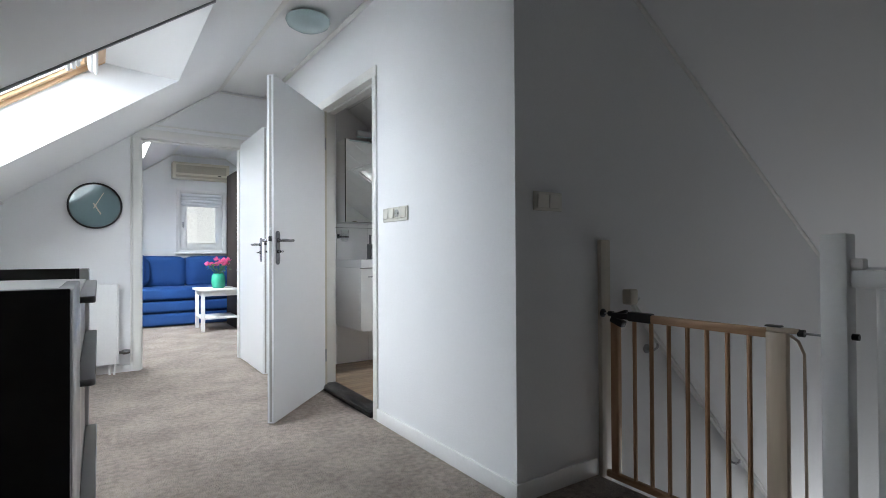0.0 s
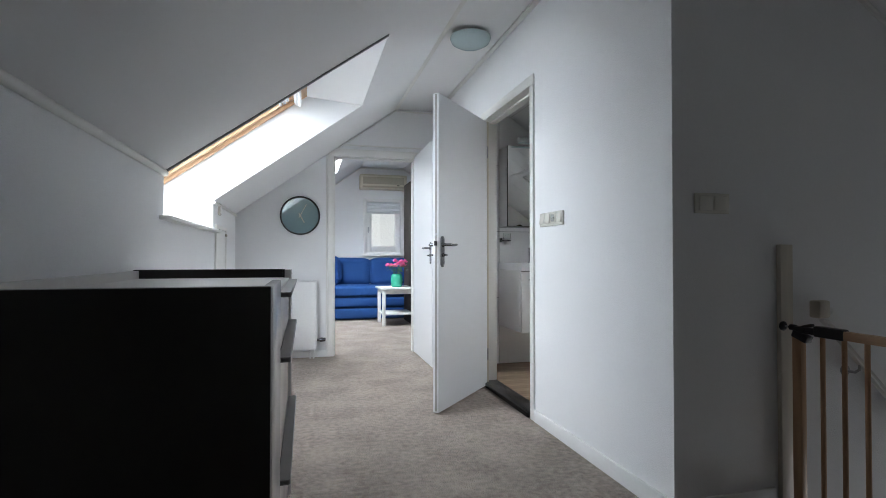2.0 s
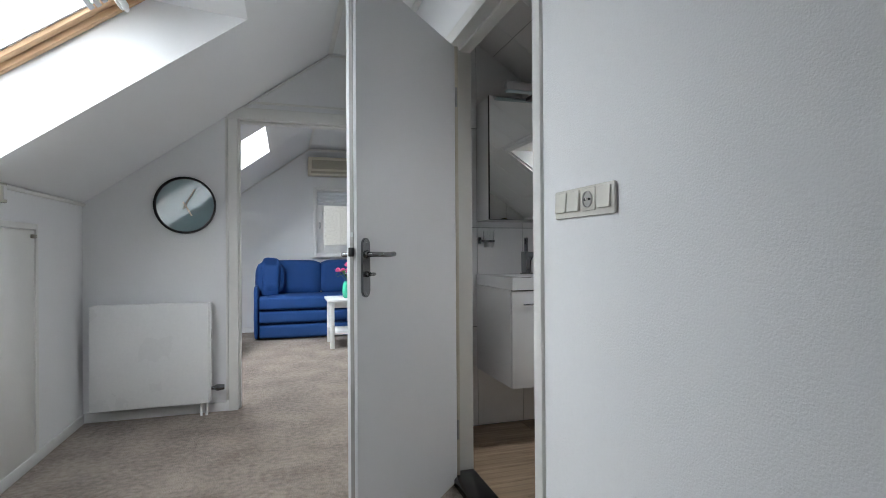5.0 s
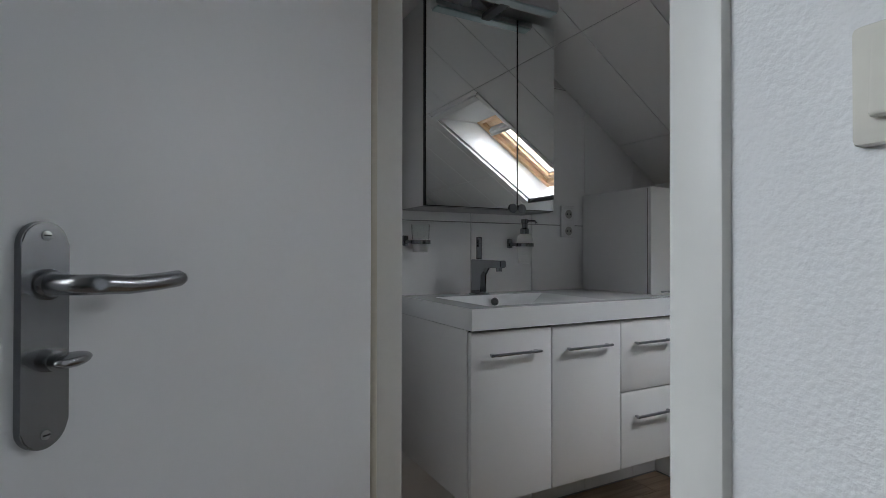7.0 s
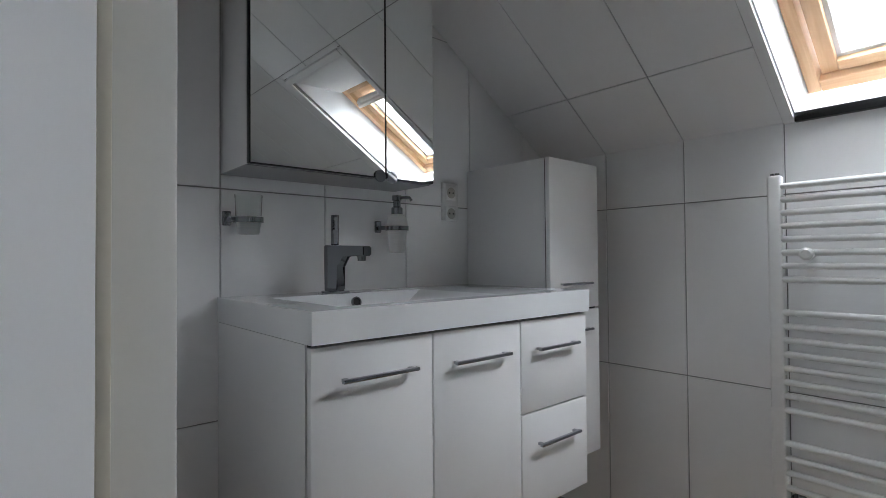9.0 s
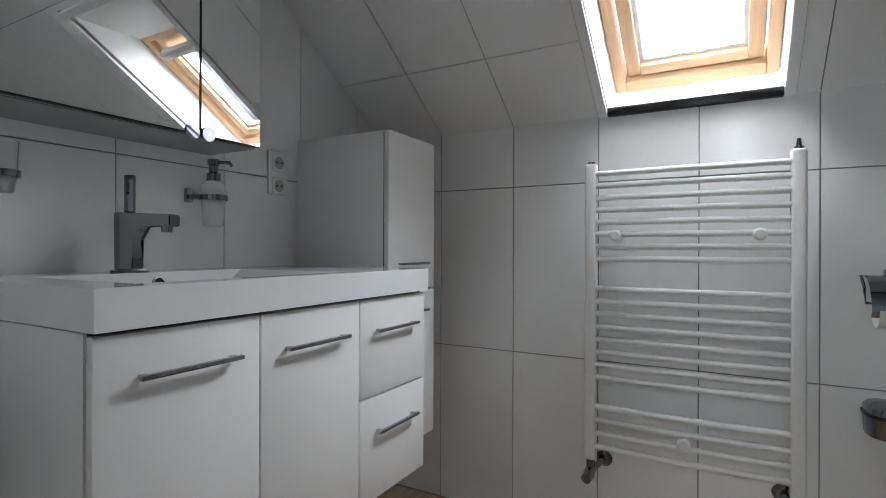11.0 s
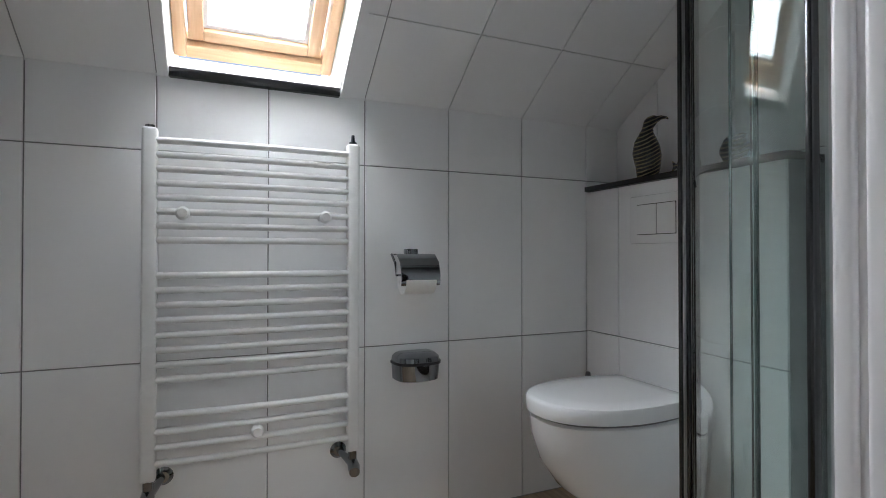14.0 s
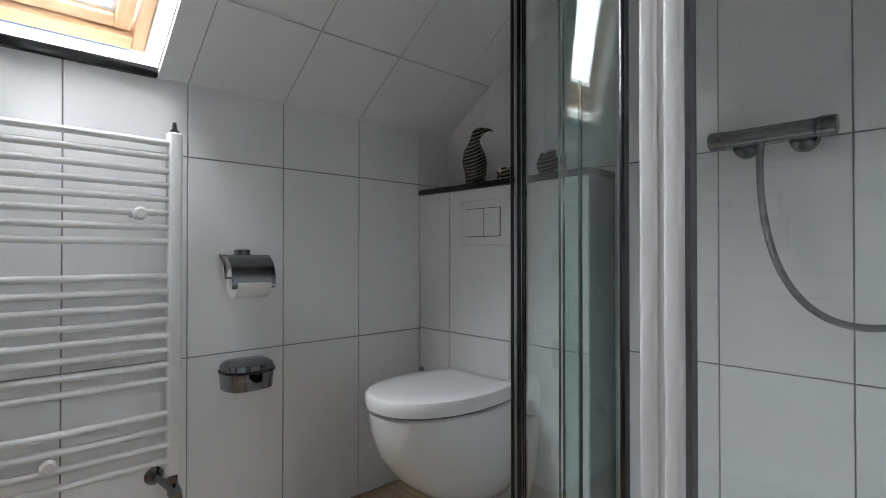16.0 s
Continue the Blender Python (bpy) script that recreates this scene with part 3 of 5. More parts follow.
roof_window("window_1", slope_matrix(-2.43, 1.425, 1.045, 1, ROOF_L), 1.345, 1.32, "pine roof window with white reveal and grey blind", True)
roof_window("window_2", slope_matrix(-2.02, 1.815, 4.505, 1, ROOF_L), 1.22, 1.17, "pine roof window in the living room slope")
roof_window("window_3", slope_matrix(1.852, 1.548, 1.776, -1, BSLOPE), 0.70, 0.484, "small pine roof window over the towel radiator")
structure("window_sill_hall", box(-2.40, -1.950, 0.965, 2.44, 1.168, 1.188, bev=0.005), M_TRIM, "white painted window sill", "sill")

# grey corner bead along the near edge of the hall skylight
structure("trim_bead", prism([(-2.0, 1.402), (-0.922, roof_l(-0.922) + 0.002), (-0.922, roof_l(-0.922) - 0.010), (-2.0, 1.390)], 1.030, 1.046), mat("grey_corner_bead", (0.30, 0.31, 0.32), 0.5), "thin grey corner bead along the skylight opening", "trim")

# ---- far garden wall outside the room window ----
tagged(single("backdrop", box(-60, 60, 58, 59, -6, 16), M_OUT, (0, 58, -6), "pale hazy distance outside", "backdrop"), kind="structure")
structure("ground", box(-300, 300, -300, 300, -6.2, -6.0), M_OUT, "pale ground far below", "ground")

# ---- hall things ----
def wall_clock():
    ob = thing("wall_clock", (-1.401, 3.6, 1.400), "round wall clock with black rim and glossy teal dial", "clock")
    m = pose(-1.401, 3.6, 1.400, 90)
    part("rim", moved(lathe([(0.176, 0.0), (0.190, 0.0), (0.192, 0.02), (0.189, 0.036), (0.183, 0.038), (0.178, 0.032), (0.176, 0.012), (0.176, 0.0)], (0, 0, 0), 64), m), M_BLACK, ob, "thin black metal rim")
    part("dial", moved(lathe([(0.0, 0.004), (0.180, 0.004), (0.180, 0.012), (0.0, 0.012)], (0, 0, 0), 64), m), M_CLOCK, ob)
    for name, length, ang, w in (("minute_needle", 0.125, -28, 0.0035), ("hour_needle", 0.080, -150, 0.005)):
        n = box(-w, w, -0.025, length, 0.014, 0.016)
        part(name, moved(n, m @ pose(0, 0, 0, 0, 0, ang)), M_NEEDLE, ob)
    part("hub", moved(lathe([(0.0, 0.012), (0.009, 0.012), (0.009, 0.019), (0.0, 0.019)], (0, 0, 0), 16), m), M_NEEDLE, ob)


wall_clock()


def panel_radiator():
    ob = thing("panel_radiator", (-1.55, 3.56, 0.0), "white flat panel radiator on the hall end wall", "radiator")
    part("front_panel", box(-1.93, -1.252, 3.490, 3.500, 0.092, 0.748, bev=0.003), M_ENAMEL, ob)
    part("back_panel", box(-1.925, -1.262, 3.545, 3.560, 0.10, 0.742, bev=0.003), M_ENAMEL, ob)
    part("top_grille", box(-1.925, -1.245, 3.502, 3.543, 0.738, 0.752, bev=0.003), M_ENAMEL, ob)
    part("side_cover", box(-1.252, -1.236, 3.492, 3.558, 0.10, 0.752, bev=0.004), M_ENAMEL, ob)
    v = part("valve", tube([(-1.236, 3.525, 0.18), (-1.215, 3.525, 0.18)], 0.012), M_CHROME, ob, "chrome radiator valve")
    part("valve_knob", tube([(-1.218, 3.525, 0.18), (-1.205, 3.525, 0.18), (-1.195, 3.525, 0.18), (-1.160, 3.525, 0.181), (-1.156, 3.525, 0.181)], [0.013, 0.021, 0.022, 0.018, 0.015], 20), M_CHROME, v)
    for x in (-1.300, -1.268):
        part("pipe", tube([(x, 3.535, 0.0), (x, 3.535, 0.05), (x, 3.530, 0.10)], 0.0085), M_ENAMEL, ob)
    for x in (-1.8, -1.36):
        part("bracket", box(x - 0.012, x + 0.012, 3.556, 3.6, 0.25, 0.62), M_ENAMEL, ob)


panel_radiator()


def dresser():
    X0, X1, Y0, Y1 = -1.985, -1.408, -0.642, 0.590
    ob = thing("changing_dresser", (-1.70, 0.0, 0.0), "black-brown changing-table dresser with cream drawers and grey handles", "dresser")
    # near side panel with its stepped top corner
    part("side_panel", box(X0, X1, Y0, Y0 + 0.03, 0.0, 0.941, bev=0.002), M_DRESS, ob, "black side panel")
    part("side_panel", prism([(X0, 0.0), (X1 - 0.021, 0.0), (X1 - 0.021, 0.945), (X0, 0.945)], Y1 - 0.035, Y1), M_DRESS, ob, "raised black side panel")
    part("back_board", box(X0, X0 + 0.02, Y0 + 0.03, Y1 - 0.035, 0.0, 0.941, bev=0.002), M_DTOP, ob)
    part("worktop", box(X0 + 0.02, X1 - 0.002, Y0 + 0.03, Y1 - 0.035, 0.893, 0.911, bev=0.002), M_DTOP, ob, "satin grey worktop")
    part("front_panel", box(X1 - 0.02, X1 + 0.002, Y0 + 0.03, -0.285, 0.06, 0.938, bev=0.003), M_DRESSF, ob, "dark grey-brown gloss front")
    part("end_stile", box(X1 - 0.02, X1 + 0.006, 0.525, Y1 + 0.001, 0.03, 0.944, bev=0.002), M_DRESSF, ob)
    part("plinth", box(X0 + 0.05, X1 - 0.05, Y0 + 0.03, Y1 - 0.035, 0.0, 0.06), M_DRESS, ob)
    for z0, z1, zh in ((0.735, 0.890, 0.893), (0.425, 0.728, 0.728), (0.065, 0.418, 0.418)):
        d = part("drawer", box(X1 - 0.022, X1 - 0.004, -0.28, 0.522, z0, z1, bev=0.003), M_DRAWER, ob)
        h = prism([(X1 - 0.004, -0.292), (X1 + 0.022, -0.292), (X1 + 0.028, -0.286), (X1 + 0.028, 0.53), (X1 - 0.004, 0.53)], zh, zh + 0.013, "z")
        bmesh.ops.bevel(h, geom=h.edges[:], offset=0.002, segments=1, affect="EDGES")
        part("handle", h, M_HANDLE, d, "long grey metal edge handle")
    b = box(X1 - 0.03, X1 + 0.003, Y1 - 0.055, Y1 - 0.034, 0.911, 0.944, bev=0.002)
    part("corner_block", b, M_DRESS, ob)


dresser()


def switch_row():
    """Four-gang cream plate on the hall wall: two buttons, a socket and a wide rocker."""
    ob = thing("switch_plate", (0.0, 0.985, 1.21), "cream four-gang plate with switches and a socket", "switch")
    part("plate", box(-0.011, 0.0, 0.844, 1.124, 1.169, 1.248, bev=0.005), M_CREAM, ob)
    for y0, y1, kind in ((1.056, 1.111, "rocker"), (0.990, 1.050, "rocker"), (0.854, 0.908, "rocker")):
        m = box(-0.018, -0.010, y0, y1, 1.185, 1.240, bev=0.003)
        moved(m, Matrix.Translation((-0.014, 0, 1.21)) @ pose(0, 0, 0, 0, 5, 0) @ Matrix.Translation((0.014, 0, -1.21)))
        part("rocker", m, M_CREAM, ob)
    s = part("socket", box(-0.014, -0.010, 0.920, 0.980, 1.183, 1.242, bev=0.003), M_CREAM, ob)
    part("socket_well", lathe([(0.0, 0.0), (0.019, 0.0), (0.020, 0.0035), (0.021, 0.0035), (0.021, -0.002), (0.0, -0.002)], (-0.0145, 0.95, 1.212), 32, pose(0, 0, 0, 0, -90)), M_WELL, s, "round socket recess")
    for dy in (-0.0095, 0.0095):
        part("contact", tube([(-0.0150, 0.95 + dy, 1.212), (-0.0185, 0.95 + dy, 1.212)], 0.003, 10), M_SLOT, s)
    part("pin", lathe([(0.0, 0.0), (0.003, 0.0), (0.003, 0.006), (0.0, 0.006)], (-0.0145, 0.95, 1.212), 10, pose(0, 0, 0, 0, -90)), M_CREAM, s)


switch_row()


def double_switch():
    ob = thing("double_switch", (0.183, 0.0, 1.197), "cream double light switch on the dim stair wall", "switch")
    part("plate", box(0.094, 0.256, -0.010, 0.0, 1.163, 1.242, bev=0.004), M_CREAM, ob)
    for x0, x1 in ((0.111, 0.172), (0.178, 0.239)):
        m = box(x0, x1, -0.017, -0.009, 1.174, 1.231, bev=0.003)
        moved(m, Matrix.Translation((0, -0.013, 1.206)) @ pose(0, 0, 0, 4) @ Matrix.Translation((0, 0.013, -1.206)))
        part("rocker", m, M_CREAM, ob)


double_switch()


def ceiling_lamp():
    ob = thing("ceiling_lamp", (-0.260, 1.672, FLAT), "round unlit ceiling lamp with pale blue-green opal glass", "lamp")
    part("base", lathe([(0.0, 0.0), (0.085, 0.0), (0.085, -0.03), (0.0, -0.03)], (-0.260, 1.672, FLAT), 40), M_WHITEW, ob)
    part("shade", lathe([(0.125, -0.022), (0.137, -0.028), (0.140, -0.040), (0.128, -0.066), (0.090, -0.088), (0.04, -0.098), (0.0, -0.100)], (-0.260, 1.672, FLAT), 48), M_LAMP, ob)


ceiling_lamp()


def hatch():
    ob = thing("eaves_hatch", (-2.0, 2.72, 0.6), "white painted hatch door in the knee wall", "hatch")
    b = bmesh.new()
    for d in ((-2.0, -1.985, 2.455, 2.485, 0.06, 1.235), (-2.0, -1.985, 2.93, 2.96, 0.06, 1.235), (-2.0, -1.985, 2.485, 2.93, 1.205, 1.235)):
        merge(b, box(*d, bev=0.003))
    part("frame", b, M_TRIM, ob)
    part("door", box(-2.0, -1.990, 2.488, 2.927, 0.06, 1.202, bev=0.002), M_TRIM, ob)
    part("catch", box(-1.99, -1.975, 2.88, 2.92, 1.16, 1.18, bev=0.003), M_BRASS, ob)


M_BRASS = mat("dull_metal", (0.45, 0.42, 0.36), 0.35, 0.9)
hatch()
ob = thing("wall_thermostat", (-2.0, 2.62, 1.36), "small white plastic switch box on the knee wall", "switch")
part("housing", box(-2.0, -1.982, 2.585, 2.645, 1.315, 1.405, bev=0.005), M_CREAM, ob)
part("button", box(-1.984, -1.976, 2.60, 2.63, 1.33, 1.39, bev=0.003), M_WHITEW, ob)


# ---- stair head ----
def safety_gate():
    X = 0.495
    ob = thing("safety_gate", (X, -0.45, 0.0), "beech stair safety gate with black clamps, closed", "safety gate")
    part("bottom_rail", box(X - 0.012, X + 0.012, -0.80, -0.045, 0.004, 0.032, bev=0.004), M_GATEH, ob)
    part("stile", box(X - 0.014, X + 0.014, -0.112, -0.074, 0.032, 0.696, bev=0.004), M_GATE, ob)
    part("stile", box(X - 0.016, X + 0.016, -0.766, -0.703, 0.032, 0.722, bev=0.004), M_PALE, ob, "wide pale wooden stile")
    part("top_rail", box(X - 0.013, X + 0.013, -0.705, -0.255, 0.700, 0.732, bev=0.005), M_GATEH, ob)
    for y in (-0.187, -0.266, -0.343, -0.420, -0.496, -0.571, -0.645):
        part("bar", tube([(X, y, 0.030), (X, y, 0.705)], 0.0085, 12), M_GATE, ob)
    part("outer_bar", tube([(X, -0.772, 0.715), (X, -0.795, 0.700), (X, -0.812, 0.660), (X, -0.815, 0.02)], 0.005, 8), M_PALE, ob)
    latch = part("latch", box(X - 0.017, X + 0.017, -0.272, -0.162, 0.698, 0.738, bev=0.006), M_BLACK, ob, "black plastic latch grip")
    part("latch_arm", box(X - 0.013, X + 0.013, -0.166, -0.080, 0.703, 0.728, bev=0.004), M_BLACK, latch)
    part("latch_thumb", moved(box(-0.010, 0.010, -0.022, 0.022, 0.0, 0.012, bev=0.003), pose(X, -0.130, 0.726, -18)), M_BLACK, latch)
    part("latch_foot", moved(box(-0.016, 0.016, -0.032, 0.032, -0.014, 0.014, bev=0.004), pose(X, -0.105, 0.690, 20)), M_BLACK, latch)
    part("spindle", tube([(X, -0.030, 0.720), (X, -0.09, 0.720)], 0.004, 8), M_STEEL, ob)
    part("wall_pad", tube([(X, -0.0235, 0.720), (X, -0.028, 0.720), (X, -0.036, 0.720)], [0.019, 0.019, 0.010], 16), M_BLACK, ob)
    part("adjuster", tube([(X, -0.058, 0.720), (X, -0.080, 0.720)], 0.012, 12), M_BLACK, ob)
    part("clamp", box(X - 0.012, X + 0.012, -0.800, -0.703, 0.722, 0.738, bev=0.004), M_PALE, ob)
    part("spindle", tube([(X, -0.795, 0.726), (X, -0.874, 0.726)], 0.004, 8), M_STEEL, ob)
    part("adjuster", tube([(X, -0.796, 0.726), (X, -0.814, 0.726)], 0.012, 12), M_BLACK, ob)
    part("top_cap", box(X - 0.014, X + 0.014, -0.748, -0.700, 0.738, 0.744, bev=0.002), M_BLACK, ob)


safety_gate()


def banister():
    ob = thing("banister", (0.475, -0.9, 0.0), "white painted newel post and stair railing", "banister")
    part("newel_post", box(0.440, 0.510, -0.945, -0.875, -0.40, 1.041, bev=0.006), M_WHITEW, ob)
    part("hand_rail", box(0.452, 0.498, -2.6, -0.945, 0.880, 0.935, bev=0.010), M_WHITEW, ob)
    part("lower_rail", box(0.458, 0.492, -2.6, -0.945, 0.06, 0.10, bev=0.006), M_WHITEW, ob)
    for i in range(13):
        y = -1.018 - 0.12 * i
        part("baluster", box(0.462, 0.488, y - 0.013, y + 0.013, 0.10, 0.885, bev=0.004), M_WHITEW, ob)
    part("rail_joint", box(0.455, 0.495, -0.980, -0.945, 0.935, 0.967, bev=0.006), M_WHITEW, ob)
    part("screw_cap", tube([(0.475, -0.945, 0.735), (0.475, -0.962, 0.735)], 0.010, 12), M_BLACK, ob)


banister()
structure("trim_batten", box(0.490, 0.552, -0.022, 0.0, -0.18, 1.045, bev=0.003), M_STRIP, "tan wooden batten fixed upright on the stair wall", "trim")


def wall_handrail():
    ob = thing("wall_handrail", (0.65, 0.0, 0.8), "white sloping handrail on brackets along the stairs", "handrail")
    a, c = Vector((0.655, -0.065, 0.775)), Vector((2.55, -0.065, -1.03))
    d = (c - a).normalized()
    n = Vector((-d.z, 0, d.x))
    h = bmesh.new()
    vs = []
    for p in (a, c):
        for s, y in ((0.033, -0.022), (0.033, 0.022), (-0.033, 0.022), (-0.033, -0.022)):
            vs.append(h.verts.new(p + n * s + Vector((0, y, 0))))
    for q in ((0, 1, 2, 3), (7, 6, 5, 4), (0, 4, 5, 1), (1, 5, 6, 2), (2, 6, 7, 3), (3, 7, 4, 0)):
        h.faces.new([vs[i] for i in q])
    bmesh.ops.bevel(h, geom=h.edges[:], offset=0.012, segments=3, affect="EDGES")
    part("rail", h, M_WHITEW, ob)
    part("end_block", box(0.608, 0.664, -0.088, -0.04, 0.752, 0.822, bev=0.008), M_STRIP, ob, "tan wooden end block")
    for k in (0.10, 0.5, 0.9):
        p = a.lerp(c, k)
        br = part("bracket", tube([(p.x, 0.0, p.z - 0.075), (p.x, -0.045, p.z - 0.075), (p.x, -0.063, p.z - 0.06), (p.x, -0.065, p.z - 0.02)], 0.006, 10), M_STEEL, ob)
        part("rose", tube([(p.x, 0.0, p.z - 0.075), (p.x, -0.008, p.z - 0.075)], 0.022, 20), M_STEEL, br)


wall_handrail()


def stairs():
    ob = thing("staircase", (0.47, -0.475, -0.2), "narrow carpeted stairs going down from the landing", "stairs", kind="structure")
    for i in range(11):
        x, z = 0.47 + 0.21 * i, -0.19 * (i + 1)
        part("tread", box(x - 0.02, x + 0.21, -0.95, -0.002, z - 0.035, z, bev=0.006), M_CARPET, ob)
        part("riser", box(x + 0.19, x + 0.21, -0.95, -0.002, z - 0.19, z - 0.035), M_WHITEW, ob)


stairs()


# ---- living room ----
def cushion(x0, x1, y0, y1, z0, z1, puff=0.03, n=8):
    """A padded block with swollen faces and soft edges."""
    b = bmesh.new()
    bmesh.ops.create_cube(b, size=2)
    bmesh.ops.subdivide_edges(b, edges=b.edges[:], cuts=n, use_grid_fill=True)
    c = Vector(((x0 + x1) / 2, (y0 + y1) / 2, (z0 + z1) / 2))
    h = Vector(((x1 - x0) / 2, (y1 - y0) / 2, (z1 - z0) / 2))
    for v in b.verts:
        p = v.co
        q = Vector((math.copysign(abs(p.x) ** 1.0, p.x), p.y, p.z))
        sx, sy, sz = 1 - abs(p.x) ** 4, 1 - abs(p.y) ** 4, 1 - abs(p.z) ** 4
        out = Vector((p.x * puff * sy * sz, p.y * puff * sx * sz, p.z * puff * sx * sy))
        r = 0.035
        lim = Vector([max(0.0, h[i] - r) for i in range(3)])
        w = Vector([q[i] * h[i] for i in range(3)])
        core = Vector([max(-lim[i], min(lim[i], w[i])) for i in range(3)])
        d = w - core
        if d.length > 1e-6:
            w = core + d.normalized() * min(r, max(abs(d.x), abs(d.y), abs(d.z)))
        wob = noise.noise(Vector((w.x * 5, w.y * 5, w.z * 5))) * 0.006
        v.co = c + w + out + out.normalized() * wob if out.length > 1e-6 else c + w
    return b


def sofa():
    ob = thing("sofa", (-0.1, 6.8, 0.0), "bright blue fabric sofa bed with stacked cushions", "sofa")
    part("base", cushion(-1.08, 0.90, 6.43, 7.12, 0.015, 0.195, 0.008), M_BLUE, ob)
    part("folded_mattress", cushion(-1.08, 0.90, 6.42, 7.10, 0.200, 0.365, 0.012), M_BLUE, ob)
    for x0, x1 in ((-1.08, 0.90),):
        part("seat_cushion", cushion(x0, x1, 6.40, 7.00, 0.370, 0.535, 0.010), M_BLUE, ob)
    for x0, x1 in ((-1.03, -0.315), (-0.305, 0.41), (0.42, 0.90)):
        part("back_cushion", cushion(x0, x1, 6.86, 7.12, 0.535, 0.955, 0.022), M_BLUE, ob)
    part("armrest", cushion(-1.14, -1.085, 6.44, 7.13, 0.02, 0.66, 0.006), M_BLUE, ob)


sofa()
bol = single("bolster_pillow", moved(cushion(-0.12, 0.12, -0.10, 0.10, 0.0, 0.40, 0.06), pose(-0.965, 6.75, 0.56, -14, 4, 8)), M_BLUE, (-0.965, 6.75, 0.56), "blue round bolster pillow standing on the sofa", "pillow")


def side_table():
    x0, x1, y0, y1 = -0.29, 0.28, 5.62, 6.14
    ob = thing("side_table", (0.0, 5.88, 0.0), "white painted wooden side table with lower shelf", "table")
    part("tabletop", box(x0 - 0.03, x1 + 0.03, y0 - 0.03, y1 + 0.03, 0.520, 0.548, bev=0.006), M_WHITEW, ob)
    part("apron", box(x0 + 0.02, x1 - 0.02, y0 + 0.02, y1 - 0.02, 0.455, 0.520), M_WHITEW, ob)
    part("shelf", box(x0 + 0.01, x1 - 0.01, y0 + 0.01, y1 - 0.01, 0.155, 0.180, bev=0.004), M_WHITEW, ob)
    for x in (x0, x1 - 0.045):
        for y in (y0, y1 - 0.045):
            part("leg", box(x, x + 0.045, y, y + 0.045, 0.0, 0.520, bev=0.004), M_WHITEW, ob)


side_table()


def vase():
    c = (-0.055, 5.80, 0.548)
    ob = thing("flower_vase", c, "green glazed vase with pink roses on the side table", "vase")
    part("vase", lathe([(0.0, 0.0), (0.062, 0.0), (0.080, 0.02), (0.088, 0.09), (0.080, 0.165), (0.066, 0.185), (0.068, 0.195), (0.060, 0.195), (0.058, 0.17), (0.0, 0.16)], c, 32), M_VASE, ob)
    rng = random.Random(4)
    stems, leaves = bmesh.new(), bmesh.new()
    for i in range(11):
        a, r = i * 2.4, 0.05 + 0.11 * rng.random()
        top = Vector((c[0] + r * math.cos(a), c[1] + r * math.sin(a), 0.548 + 0.30 + 0.09 * rng.random()))
        tube([(c[0], c[1], 0.70), (c[0] + (top.x - c[0]) * 0.5, c[1] + (top.y - c[1]) * 0.5, 0.78), tuple(top)], 0.003, 6, bm=stems)
        fl = bmesh.new()
        for k in range(9):
            pa, tilt = k * 2.4, 0.25 + 0.09 * k
            rr = 0.020 + 0.0022 * k
            pet = bmesh.new()
            bmesh.ops.create_icosphere(pet, subdivisions=1, radius=1)
            for v in pet.verts:
                v.co = Vector((v.co.x * 0.017, v.co.y * 0.006, v.co.z * 0.020))
            moved(pet, Matrix.Translation(top) @ pose(0, 0, 0, 0, 0, math.degrees(pa)) @ Matrix.Translation((0, rr * tilt, 0.018 - 0.003 * k)) @ pose(0, 0, 0, -50 * tilt))
            merge(fl, pet)
        part("rose", fl, M_PETAL, ob)
    for i in range(46):
        a, r = rng.random() * 6.28, 0.03 + 0.12 * rng.random()
        p = Vector((c[0] + r * math.cos(a), c[1] + r * math.sin(a), 0.75 + 0.12 * rng.random()))
        lf = bmesh.new()
        vs = [lf.verts.new(q) for q in ((0, 0, 0), (0.013, 0.022, 0.004), (0, 0.052, -0.006), (-0.013, 0.022, 0.004))]
        lf.faces.new(vs[:3]), lf.faces.new((vs[0], vs[2], vs[3]))
        moved(lf, Matrix.Translation(p) @ pose(0, 0, 0, rng.uniform(-50, 50), rng.uniform(-30, 30), rng.uniform(0, 360)))
        merge(leaves, lf)
    part("stems", stems, M_LEAF, ob)
    part("leaves", leaves, M_LEAF, ob, "small green leaves")


vase()


def air_conditioner():
    x0, x1, z0, z1 = -0.468, 0.332, 2.140, 2.390
    ob = thing("air_conditioner", (0.0, 7.2, z0), "beige wall-mounted air conditioner above the window", "air conditioner")
    part("housing", box(x0, x1, 7.02, 7.2, z0, z1, bev=0.018, seg=3), M_BEIGE, ob)
    g = part("grille", box(x0 + 0.05, x1 - 0.05, 7.012, 7.022, z0 + 0.085, z1 - 0.045), M_GRILLE, ob, "darker beige slatted grille")
    for i in range(7):
        z = z0 + 0.095 + 0.016 * i
        part("slat", box(x0 + 0.052, x1 - 0.052, 7.006, 7.014, z, z + 0.008), M_GRILLE, g)
    part("outlet_flap", box(x0 + 0.04, x1 - 0.04, 7.008, 7.022, z0 + 0.02, z0 + 0.052, bev=0.003), M_GRILLE, ob)
    part("display", box(x1 - 0.17, x1 - 0.13, 7.009, 7.02, z0 + 0.06, z0 + 0.075), M_SLOT, ob)


air_conditioner()


